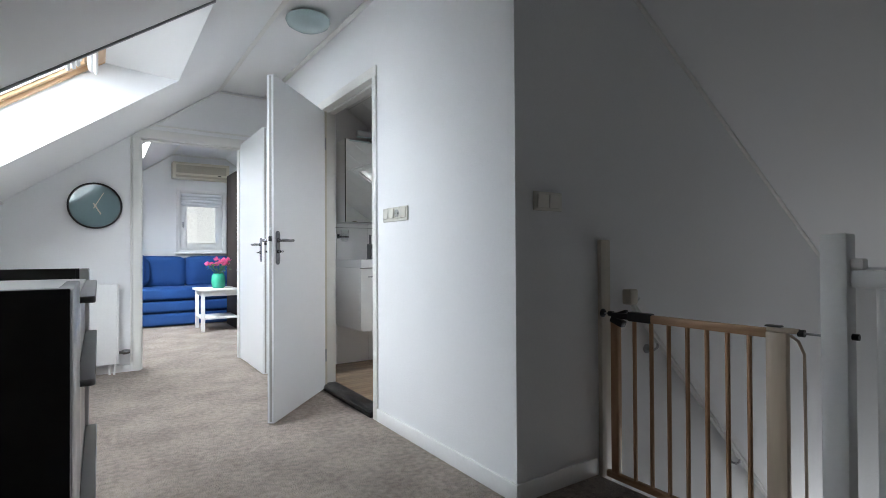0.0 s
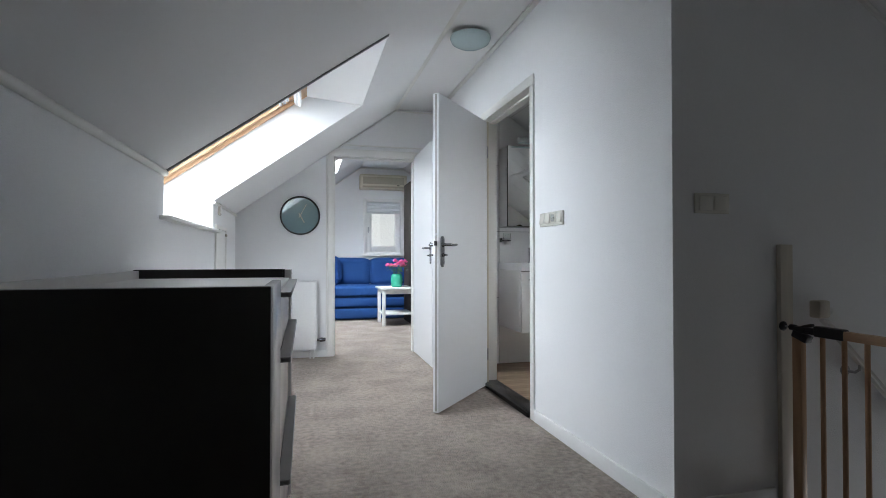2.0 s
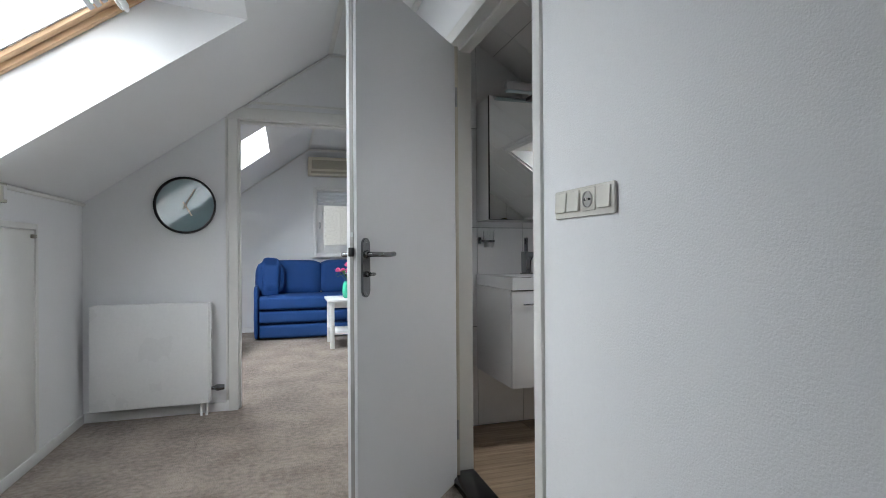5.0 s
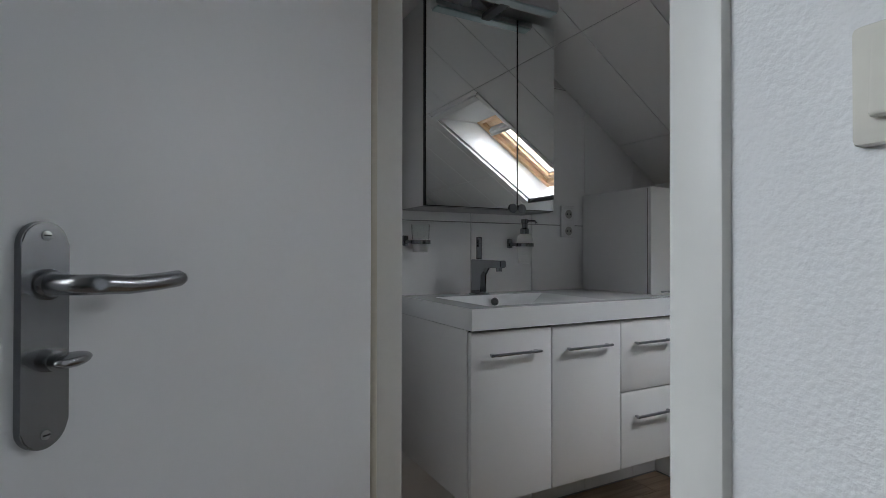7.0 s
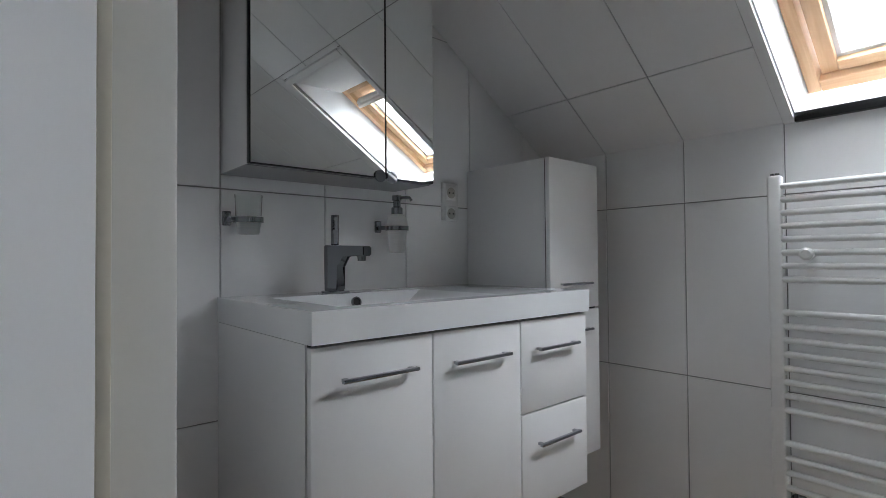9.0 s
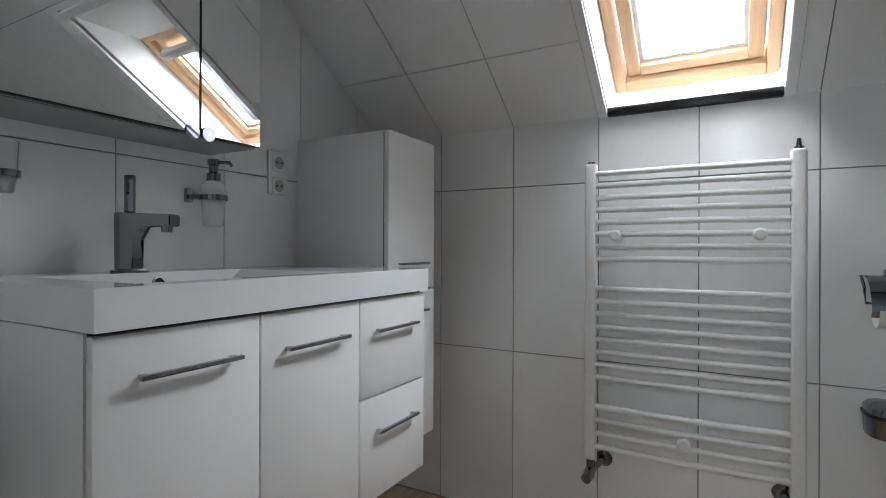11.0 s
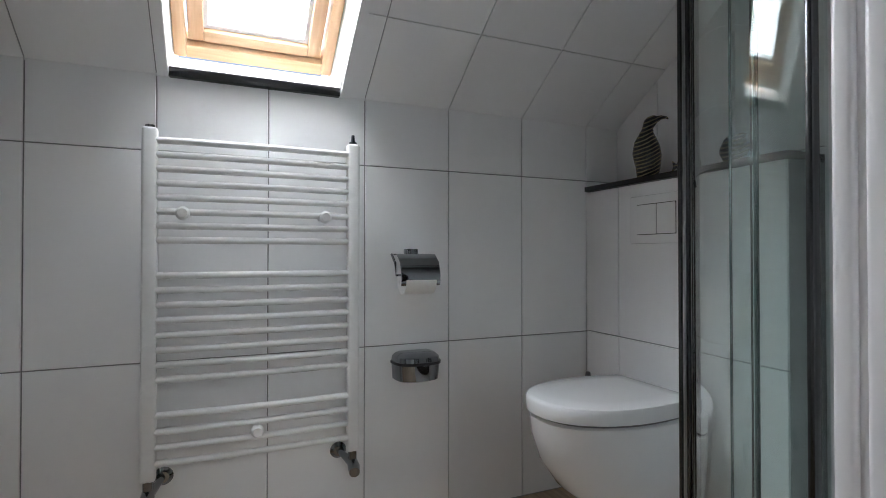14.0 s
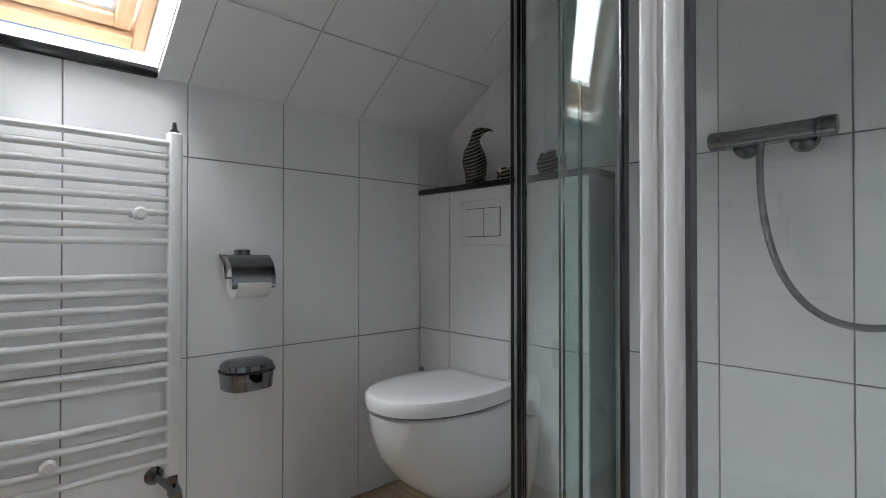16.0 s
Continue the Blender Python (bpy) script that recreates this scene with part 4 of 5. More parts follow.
def room_window():
    ob = thing("window_4", (-0.03, 7.2, 1.0), "small white casement window with a raised white blind", "window", kind="structure")
    b = bmesh.new()
    for d in ((-0.395, -0.345, 7.175, 7.2, 1.02, 1.99), (0.255, 0.305, 7.175, 7.2, 1.02, 1.99), (-0.345, 0.255, 7.175, 7.2, 1.94, 1.99)):
        merge(b, box(*d, bev=0.005))
    part("casing", b, M_WHITEW, ob)
    part("sill", box(-0.42, 0.33, 7.15, 7.2, 1.005, 1.03, bev=0.005), M_WHITEW, ob)
    b = bmesh.new()
    for d in ((-0.345, -0.25, 7.21, 7.26, 1.075, 1.93), (0.16, 0.255, 7.21, 7.26, 1.075, 1.93), (-0.25, 0.16, 7.21, 7.26, 1.075, 1.175), (-0.25, 0.16, 7.21, 7.26, 1.83, 1.93)):
        merge(b, box(*d, bev=0.004))
    sash = part("sash", b, M_WHITEW, ob)
    part("pane", box(-0.255, 0.165, 7.232, 7.238, 1.17, 1.835), M_GLASS, sash).visible_shadow = False
    part("handle", merge(box(-0.318, -0.292, 7.196, 7.212, 1.42, 1.50, bev=0.004), box(-0.312, -0.298, 7.176, 7.198, 1.40, 1.47, bev=0.004)), M_STEEL, sash)
    bl = bmesh.new()
    for i in range(4):
        z = 1.74 + 0.045 * i
        merge(bl, cushion(-0.335, 0.245, 7.155 - 0.004 * (i % 2), 7.195, z, z + 0.055, 0.006, 5))
    part("blind", bl, M_BLIND, ob, "white folded fabric blind")


room_window()


def armchair():
    ob = thing("armchair", (-1.66, 5.72, 0.0), "pale fabric tub armchair with slim white legs", "armchair")
    part("seat", cushion(-1.97, -1.38, 5.47, 5.97, 0.33, 0.46, 0.02), M_ARMCH, ob)
    part("skirt", cushion(-1.98, -1.34, 5.43, 6.01, 0.245, 0.345, 0.006), M_ARMCH, ob)
    part("backrest", moved(cushion(-0.05, 0.05, 5.42, 6.02, 0.0, 0.44, 0.02), pose(-1.345, 0, 0.30, 0, 5, 0)), M_ARMCH, ob)
    for y0 in (5.39, 5.97):
        part("armrest", cushion(-1.96, -1.36, y0, y0 + 0.08, 0.26, 0.58, 0.02), M_ARMCH, ob)
    for x in (-1.93, -1.345):
        for y in (5.46, 5.98):
            part("leg", tube([(x + 0.01, y, 0.0), (x, y, 0.26)], [0.012, 0.020], 12), M_WHITEW, ob)


armchair()


def wardrobe():
    ob = thing("wardrobe", (0.52, 5.9, 0.0), "tall dark brown wardrobe in the living room", "wardrobe")
    part("side_panel", box(0.158, 0.18, 5.42, 6.35, 0.0, 2.12, bev=0.002), M_DARKW, ob)
    part("body", box(0.18, 0.70, 5.44, 6.35, 0.06, 2.10), M_DARKW, ob)
    for x0, x1 in ((0.182, 0.438), (0.442, 0.70)):
        d = part("door", box(x0, x1, 5.42, 5.44, 0.06, 2.10, bev=0.002), M_DARKW, ob)
        part("handle", tube([(0.415 if x0 < 0.2 else 0.465, 5.405, 0.95), (0.415 if x0 < 0.2 else 0.465, 5.405, 1.10)], 0.006, 8), M_STEEL, d)
    part("plinth", box(0.20, 0.68, 5.46, 6.33, 0.0, 0.06), M_DARKW, ob)


wardrobe()

# ---- bathroom things ----
YV = 2.70       # tiled wall behind the basin
XR = 1.71       # tiled wall with the towel radiator
YS = 0.145      # tiled wall with the shower mixer
YB = 0.306      # front of the cistern box
ZF = 0.030      # bathroom floor


def bar_handle(x0, x1, y, z, parent):
    h = part("handle", box(x0, x1, y - 0.022, y - 0.012, z - 0.004, z + 0.004, bev=0.002), M_POLISH, parent, "slim steel bar handle")
    for x in (x0 + 0.012, x1 - 0.012):
        part("handle_post", box(x - 0.005, x + 0.005, y - 0.014, y, z - 0.003, z + 0.003), M_POLISH, h)


def vanity():
    yf = 2.190
    ob = thing("vanity_cabinet", (0.78, 2.45, 0.378), "white lacquered wall-hung vanity cabinet with steel handles", "cabinet")
    part("body", box(0.345, 1.219, yf + 0.0215, YV - 0.002, 0.378, 0.878, bev=0.002), M_LACQ, ob)
    part("shadow_gap", box(0.346, 1.218, yf + 0.014, yf + 0.024, 0.382, 0.8795), M_SLOT, ob)
    part("side_panel", box(0.341, 0.345, yf + 0.0215, YV - 0.002, 0.378, 0.878), M_LACQ, ob)
    for x0, x1, z0, z1, hx0, hx1, hz, nm in ((0.342, 0.630, 0.378, 0.874, 0.398, 0.579, 0.807, "door"), (0.634, 0.924, 0.378, 0.874, 0.686, 0.872, 0.801, "door"),
                                             (0.928, 1.220, 0.634, 0.874, 0.983, 1.164, 0.796, "drawer"), (0.928, 1.220, 0.378, 0.630, 0.985, 1.164, 0.546, "drawer")):
        d = part(nm, box(x0, x1, yf, yf + 0.018, z0, z1, bev=0.0025), M_LACQ, ob)
        bar_handle(hx0, hx1, yf, hz, d)


vanity()


def washbasin():
    x0, x1, y0, y1, z0, z1 = 0.339, 1.224, 2.180, YV - 0.002, 0.880, 0.942
    ob = thing("washbasin", (0.78, 2.45, z0), "white ceramic washbasin slab with rectangular bowl", "washbasin")
    b = bmesh.new()
    rx0, rx1, ry0, ry1 = 0.425, 0.905, 2.235, 2.575
    xs, ys = (x0, rx0, rx1, x1), (y0, ry0, ry1, y1)
    top = [[b.verts.new((x, y, z1)) for x in xs] for y in ys]
    for j in range(3):
        for i in range(3):
            if (i, j) != (1, 1):
                b.faces.new((top[j][i], top[j][i + 1], top[j + 1][i + 1], top[j + 1][i]))
    inner = [(rx0 + 0.03, ry0 + 0.03, z1 - 0.055), (rx1 - 0.10, ry0 + 0.03, z1 - 0.055), (rx1 - 0.10, ry1 - 0.03, z1 - 0.055), (rx0 + 0.03, ry1 - 0.03, z1 - 0.055)]
    deep = [(rx0 + 0.07, ry0 + 0.07, z1 - 0.085), (rx1 - 0.18, ry0 + 0.07, z1 - 0.085), (rx1 - 0.18, ry1 - 0.07, z1 - 0.085), (rx0 + 0.07, ry1 - 0.07, z1 - 0.085)]
    lip = [top[1][1], top[1][2], top[2][2], top[2][1]]
    for ring in (inner, deep):
        cur = [b.verts.new(p) for p in ring]
        for i in range(4):
            b.faces.new((lip[i], lip[(i + 1) % 4], cur[(i + 1) % 4], cur[i]))
        lip = cur
    b.faces.new(lip)
    bot = [[b.verts.new((x, y, z0)) for x in (x0, x1)] for y in (y0, y1)]
    b.faces.new((top[0][3], top[0][2], top[0][1], top[0][0], bot[0][0], bot[0][1]))
    b.faces.new((top[3][0], top[3][1], top[3][2], top[3][3], bot[1][1], bot[1][0]))
    b.faces.new((top[0][0], top[1][0], top[2][0], top[3][0], bot[1][0], bot[0][0]))
    b.faces.new((top[3][3], top[2][3], top[1][3], top[0][3], bot[0][1], bot[1][1]))
    bmesh.ops.bevel(b, geom=[e for e in b.edges if e.calc_face_angle(0) > 0.3], offset=0.006, segments=3, affect="EDGES")
    slab = part("basin", b, M_CERAM, ob)
    o = lathe([(0.006, 0.0), (0.015, 0.0), (0.015, 0.006), (0.011, 0.006), (0.010, 0.001), (0.006, 0.0)], (0.66, 2.552, 0.918), 24, pose(0, 0, 0, 75))
    part("overflow_ring", o, M_CHROME, slab, "chrome overflow ring")
    part("overflow_hole", lathe([(0.0, 0.0), (0.0105, 0.0), (0.0105, 0.002), (0.0, 0.002)], (0.66, 2.5515, 0.918), 20, pose(0, 0, 0, 75)), M_SLOT, slab)
    part("drain", lathe([(0.0, 0.0), (0.03, 0.0), (0.03, 0.005), (0.0, 0.006)], (0.60, 2.40, z1 - 0.0845), 24), M_CHROME, slab)


washbasin()


def basin_tap():
    x, y, z = 0.622, 2.596, 0.942
    ob = thing("basin_tap", (x, y, z), "square chrome single-lever basin tap", "tap")
    part("base", box(x - 0.030, x + 0.030, y - 0.026, y + 0.026, z, z + 0.008, bev=0.002), M_CHROME, ob)
    b = prism([(-0.024, 0.008), (0.020, 0.008), (0.016, 0.075), (0.034, 0.105), (0.105, 0.103), (0.105, 0.130), (-0.026, 0.134)], -0.020, 0.020)
    bmesh.ops.bevel(b, geom=b.edges[:], offset=0.003, segments=2, affect="EDGES")
    m = pose(x, y, z, 0, 0, -65)
    part("body", moved(b, m), M_CHROME, ob)
    part("aerator", moved(lathe([(0.0, -0.014), (0.011, -0.014), (0.012, 0.0), (0.0, 0.0)], (0.086, 0, 0.104), 20), m), M_CHROME, ob)
    part("lever", moved(box(-0.012, 0.010, -0.005, 0.005, 0.134, 0.218, bev=0.002), m), M_CHROME, ob)
    part("pop_up_rod", tube([(x - 0.005, y + 0.045, z), (x - 0.005, y + 0.045, z + 0.05)], 0.004, 8), M_CHROME, ob)


basin_tap()


def tall_cabinet():
    x0, x1, yf = 1.231, 1.503, 2.322
    ob = thing("tall_cabinet", (1.37, 2.5, 0.37), "tall narrow white lacquered bathroom cabinet", "cabinet")
    part("body", box(x0, x1, yf + 0.0215, YV - 0.002, 0.370, 1.358, bev=0.002), M_LACQ, ob)
    part("shadow_gap", box(x0 + 0.002, x1 - 0.002, yf + 0.014, yf + 0.024, 0.374, 1.354), M_SLOT, ob)
    for z0, z1, hz, nm in ((0.866, 1.358, 0.950, "door"), (0.370, 0.860, 0.795, "door")):
        d = part(nm, box(x0 - 0.001, x1 + 0.001, yf, yf + 0.018, z0, z1, bev=0.0025), M_LACQ, ob)
        bar_handle(1.276, 1.442, yf, hz, d)


tall_cabinet()


def mirror_cabinet():
    x0, x1, yf, z0, z1 = 0.347, 0.898, 2.497, 1.260, 1.965
    ob = thing("mirror_cabinet", (0.63, 2.6, z0), "white mirror cabinet with two mirrored doors", "cabinet")
    part("body", box(x0 + 0.002, x1 - 0.002, yf + 0.020, YV - 0.002, z0, z1, bev=0.002), M_LACQ, ob)
    for a, c in ((x0, 0.7225), (0.7255, x1)):
        d = part("door", box(a, c, yf + 0.003, yf + 0.019, z0, z1, bev=0.0008), M_BLACK, ob, "mirror door with dark edge")
        part("mirror", box(a + 0.0022, c - 0.0008, yf, yf + 0.003, z0 + 0.0018, z1 - 0.001), M_MIRROR, d, "plain silvered mirror")
        kx = 0.704 if a < 0.5 else 0.744
        part("knob", moved(lathe([(0.0, -0.002), (0.017, -0.002), (0.017, 0.002), (0.0, 0.002)], (0, 0, 0), 28), pose(kx, yf - 0.003, z0 + 0.004, 90)), M_CHROME, d, "half-round chrome finger grip")
    # added sheet: the shade below the cabinet is put into its colour
    part("base_panel", box(x0 + 0.001, x1 - 0.001, yf + 0.019, YV - 0.003, z0 - 0.003, z0 - 0.0005), M_UNDERSHADE, ob, "added thin panel with the underside's shade in its grey")
    part("gap", box(0.7225, 0.7255, yf + 0.002, yf + 0.019, z0, z1), M_SLOT, ob)


mirror_cabinet()


def mirror_light():
    ob = thing("mirror_light", (0.625, 2.52, 1.965), "unlit satin metal light bar above the mirror cabinet", "lamp")
    part("bar", box(0.412, 0.838, 2.395, 2.445, 1.976, 2.022, bev=0.008), M_LBAR, ob)
    part("diffuser", box(0.420, 0.830, 2.399, 2.441, 1.969, 1.976, bev=0.002), M_LAMP, ob)
    part("arm", box(0.605, 0.645, 2.43, 2.62, 1.967, 1.985, bev=0.003), M_GREYPL, ob)


mirror_light()


def ring_holder(name, x, z, label, cat, inner):
    ob = thing(name, (x, YV, z), label, cat)
    part("wall_plate", box(x - 0.050, x - 0.028, YV - 0.010, YV, z - 0.012, z + 0.026, bev=0.003), M_CHROME, ob)
    part("arm", box(x - 0.046, x - 0.030, YV - 0.055, YV - 0.008, z - 0.004, z + 0.008, bev=0.002), M_CHROME, ob)
    part("ring", lathe([(0.032, -0.006), (0.037, -0.006), (0.037, 0.008), (0.032, 0.008), (0.032, -0.006)], (x, YV - 0.055, z), 36), M_CHROME, ob)
    inner(ob, (x, YV - 0.055, z))


def tumbler(ob, c):
    part("tumbler", lathe([(0.0, -0.035), (0.026, -0.035), (0.031, 0.0), (0.0315, 0.010), (0.0295, 0.010), (0.029, 0.0), (0.024, -0.031), (0.0, -0.031)], c, 32), M_FROST, ob, "frosted glass tumbler")
    rim = part("rim", lathe([(0.0315, 0.0105), (0.034, 0.065), (0.0325, 0.065), (0.0298, 0.0105), (0.0315, 0.0105)], c, 32), M_GLASS, ob, "clear glass upper half of the tumbler")
    rim.visible_shadow = False


def dispenser(ob, c):
    jar = part("bottle", lathe([(0.0, -0.075), (0.024, -0.075), (0.027, -0.06), (0.031, 0.0), (0.034, 0.012), (0.030, 0.035), (0.016, 0.048), (0.0, 0.048)], c, 32), M_FROST, ob, "frosted glass soap bottle")
    part("pump", lathe([(0.0, 0.046), (0.018, 0.046), (0.018, 0.066), (0.012, 0.070), (0.012, 0.088), (0.015, 0.090), (0.015, 0.105), (0.0, 0.105)], c, 24), M_CHROME, jar, "chrome pump head")
    part("nozzle", tube([(c[0], c[1], c[2] + 0.098), (c[0] + 0.028, c[1] - 0.03, c[2] + 0.098), (c[0] + 0.032, c[1] - 0.034, c[2] + 0.088)], 0.005, 10), M_CHROME, jar)


ring_holder("tumbler_holder", 0.400, 1.138, "chrome holder with frosted tumbler on the tiled wall", "tumbler", tumbler)
ring_holder("soap_dispenser", 0.870, 1.132, "chrome holder with frosted soap dispenser on the wall", "soap dispenser", dispenser)


def wall_socket():
    ob = thing("double_socket", (1.140, YV, 1.24), "white double wall socket beside the mirror", "socket")
    part("plate", box(1.102, 1.178, YV - 0.011, YV, 1.170, 1.308, bev=0.004), M_LACQ, ob)
    for z in (1.197, 1.271):
        s = part("socket", box(1.114, 1.166, YV - 0.014, YV - 0.009, z - 0.027, z + 0.027, bev=0.003), M_LACQ, ob)
        # flat disc, the well's shade is in its colour
        part("well", lathe([(0.0, 0.0), (0.019, 0.0), (0.0195, 0.0015), (0.0, 0.0015)], (1.140, YV - 0.0138, z), 28, pose(0, 0, 0, 90)), M_WELL, s, "socket recess with its shade coloured in")
        for dx in (-0.009, 0.009):
            part("contact", box(1.140 + dx - 0.003, 1.140 + dx + 0.003, YV - 0.0165, YV - 0.015, z - 0.003, z + 0.003), M_SLOT, s)


wall_socket()


def towel_radiator():
    x = 1.640
    ob = thing("towel_radiator", (1.66, 1.545, 0.25), "white enamelled ladder towel radiator with chrome valves", "radiator")
    ya, yb = 1.262, 1.815

    for y in (ya, yb):
        u = part("upright", box(x - 0.016, x + 0.016, y - 0.019, y + 0.019, 0.322, 1.272, bev=0.008, seg=3), M_ENAMEL, ob)
        part("end_plug", lathe([(0.0, 0.0), (0.012, 0.0), (0.012, 0.006), (0.0, 0.006)], (x, y, 1.272), 16), M_CHROME, u)
        v = part("valve", tube([(x, y, 0.324), (x, y, 0.292)], 0.013, 16), M_CHROME, ob, "chrome angle valve")
        part("valve_body", tube([(x - 0.045, y + (0.004), 0.272), (x - 0.02, y, 0.277), (x, y, 0.287), (x + 0.03, y + (0.02 if y < 1.5 else -0.02), 0.300), (XR, y + (0.03 if y < 1.5 else -0.03), 0.305)], [0.016, 0.019, 0.017, 0.010, 0.009], 16), M_CHROME, v)
        part("rose", tube([(XR - 0.012, y + (0.03 if y < 1.5 else -0.03), 0.305), (XR - 0.001, y + (0.03 if y < 1.5 else -0.03), 0.305)], [0.016, 0.026], 20), M_CHROME, v)
    vent = part("bleed_valve", tube([(x, ya, 1.275), (x, ya, 1.300)], [0.008, 0.005], 12), M_CHROME, ob)
    for z0, z1, n in ((1.238, 0.968, 8), (0.872, 0.591, 8), (0.496, 0.368, 4)):
        for i in range(n):
            z = z0 + (z1 - z0) * i / (n - 1)
            pts = [(x - 0.004 - 0.012 * math.sin(math.pi * k / 10), ya + (yb - ya) * k / 10, z) for k in range(11)]
            part("rung", tube(pts, 0.0095, 10), M_ENAMEL, ob)
    for y, z in ((1.734, 1.041), (1.352, 1.041), (1.541, 0.428)):
        k = part("bracket", tube([(XR, y, z), (x - 0.03, y, z)], 0.008, 12), M_ENAMEL, ob)
        part("bracket_cap", tube([(x - 0.022, y, z - 0.001), (x - 0.034, y, z), (x - 0.040, y, z)], [0.018, 0.018, 0.012], 20), M_ENAMEL, k)


towel_radiator()


def paper_holder():
    y0, y1 = 0.981, 1.114
    ob = thing("toilet_roll_holder", (XR, 1.04, 0.9), "chrome toilet roll holder with cover and paper roll", "roll holder")
    part("wall_mount", box(XR - 0.030, XR, 1.030, 1.072, 0.918, 0.948, bev=0.003), M_CHROME, ob)
    pts = [(XR - 0.010, 0.932), (XR - 0.060, 0.930), (XR - 0.092, 0.905), (XR - 0.106, 0.868), (XR - 0.107, 0.848), (XR - 0.104, 0.832)]
    poly = pts + [(a + 0.003, c - 0.003) for a, c in pts[::-1]]
    part("cover", prism(poly, y0, y1), M_CHROME, ob, "curved polished chrome cover")
    part("spindle", tube([(XR - 0.02, y1 + 0.006, 0.93), (XR - 0.06, y1 + 0.006, 0.90), (XR - 0.06, y1 + 0.004, 0.862), (XR - 0.06, y0 + 0.005, 0.862)], 0.004, 8), M_CHROME, ob)
    part("paper_roll", lathe([(0.020, -0.052), (0.047, -0.052), (0.047, 0.052), (0.020, 0.052), (0.020, -0.052)], (XR - 0.060, 1.046, 0.846), 40, pose(0, 0, 0, 90)), M_PAPER, ob, "white toilet paper roll")


paper_holder()


def sanitary_bin():
    ob = thing("wall_bin", (XR, 1.03, 0.52), "small chrome wall-mounted waste bin with black seam", "bin")

    def ring(z, grow, depth):
        out = []
        for i in range(25):
            a = math.pi * i / 24
            out.append((XR - 0.002 - (depth * abs(math.sin(a)) ** 0.55), 1.037 + (0.078 + grow) * math.copysign(abs(math.cos(a)) ** 0.7, math.cos(a)), z))
        return out
    part("bin_body", loft([ring(0.512, -0.012, 0.075), ring(0.517, -0.004, 0.085), ring(0.570, 0.0, 0.092)]), M_CHROME, ob)
    part("seam", loft([ring(0.569, 0.003, 0.096), ring(0.578, 0.003, 0.096)]), M_BLACK, ob)
    part("lid", loft([ring(0.578, 0.0, 0.093), ring(0.592, -0.002, 0.088), ring(0.602, -0.014, 0.070), ring(0.606, -0.03, 0.045)]), M_CHROME, ob)


sanitary_bin()


def toilet():
    """Wall-hung: y runs out from the cistern wall."""
    cx = 1.325
    ob = thing("toilet", (cx, YB, 0.06), "white wall-hung ceramic toilet with closed lid", "toilet")

    def ring(z, w, front, back=0.0, n=40):
        out = []
        for i in range(n):
            a = 2 * math.pi * i / n
            s, c = math.sin(a), math.cos(a)
            mid = back + (front - back) * 0.42
            y = mid + (front - mid) * s if s > 0 else mid + (mid - back) * max(-1, s * 1.35)
            x = w * (math.copysign(abs(c) ** (0.85 if s > 0 else 0.45), c))
            out.append((cx + x, YB + y, z + 0.010))
        return out
    part("bowl", loft([ring(0.105, 0.09, 0.17), ring(0.12, 0.115, 0.23), ring(0.165, 0.146, 0.32), ring(0.225, 0.165, 0.395), ring(0.30, 0.177, 0.450), ring(0.38, 0.183, 0.478), ring(0.439, 0.184, 0.486), ring(0.4435, 0.178, 0.478)]), M_CERAM, ob)
    part("seat_gap", loft([ring(0.443, 0.172, 0.470, 0.05), ring(0.452, 0.172, 0.470, 0.05)]), M_GREYPL, ob, "dark shadow gap with seat buffers")
    lid = part("lid", loft([ring(0.451, 0.180, 0.482, 0.045), ring(0.4545, 0.187, 0.494, 0.040), ring(0.470, 0.189, 0.497, 0.038), ring(0.490, 0.1885, 0.496, 0.038), ring(0.4965, 0.185, 0.491, 0.041), ring(0.4995, 0.176, 0.478, 0.05), ring(0.500, 0.12, 0.40, 0.10), ring(0.5005, 0.04, 0.28, 0.18)]), M_CERAM, ob)
    for x in (cx - 0.10, cx + 0.10):
        part("lid_hinge", tube([(x, YB + 0.03, 0.449), (x, YB + 0.03, 0.470)], 0.012, 12), M_CHROME, lid)


toilet()
ob = thing("toilet_brush", (1.635, 0.36, ZF), "dark toilet brush handle standing behind the toilet", "toilet brush")
part("holder", lathe([(0.0, 0.0), (0.045, 0.0), (0.045, 0.24), (0.040, 0.25), (0.0, 0.25)], (1.635, 0.36, ZF), 24), M_CHROME, ob)
part("brush_handle", tube([(1.635, 0.36, 0.27), (1.635, 0.36, 0.47), (1.635, 0.36, 0.485)], [0.010, 0.011, 0.008], 12), M_GREYPL, ob)


def flush_plate():
    ob = thing("flush_plate", (1.34, YB, 1.05), "white plastic dual flush plate above the toilet", "flush plate")
    part("plate", box(1.215, 1.462, YB, YB + 0.012, 0.966, 1.130, bev=0.005), M_LACQ, ob)
    part("recess", box(1.258, 1.424, YB + 0.0122, YB + 0.0128, 0.996, 1.100), M_SLOT, ob)
    for x0, x1 in ((1.338, 1.422), (1.260, 1.335)):
        part("button", box(x0, x1, YB + 0.0125, YB + 0.017, 0.998, 1.098, bev=0.002), M_LACQ, ob)


flush_plate()

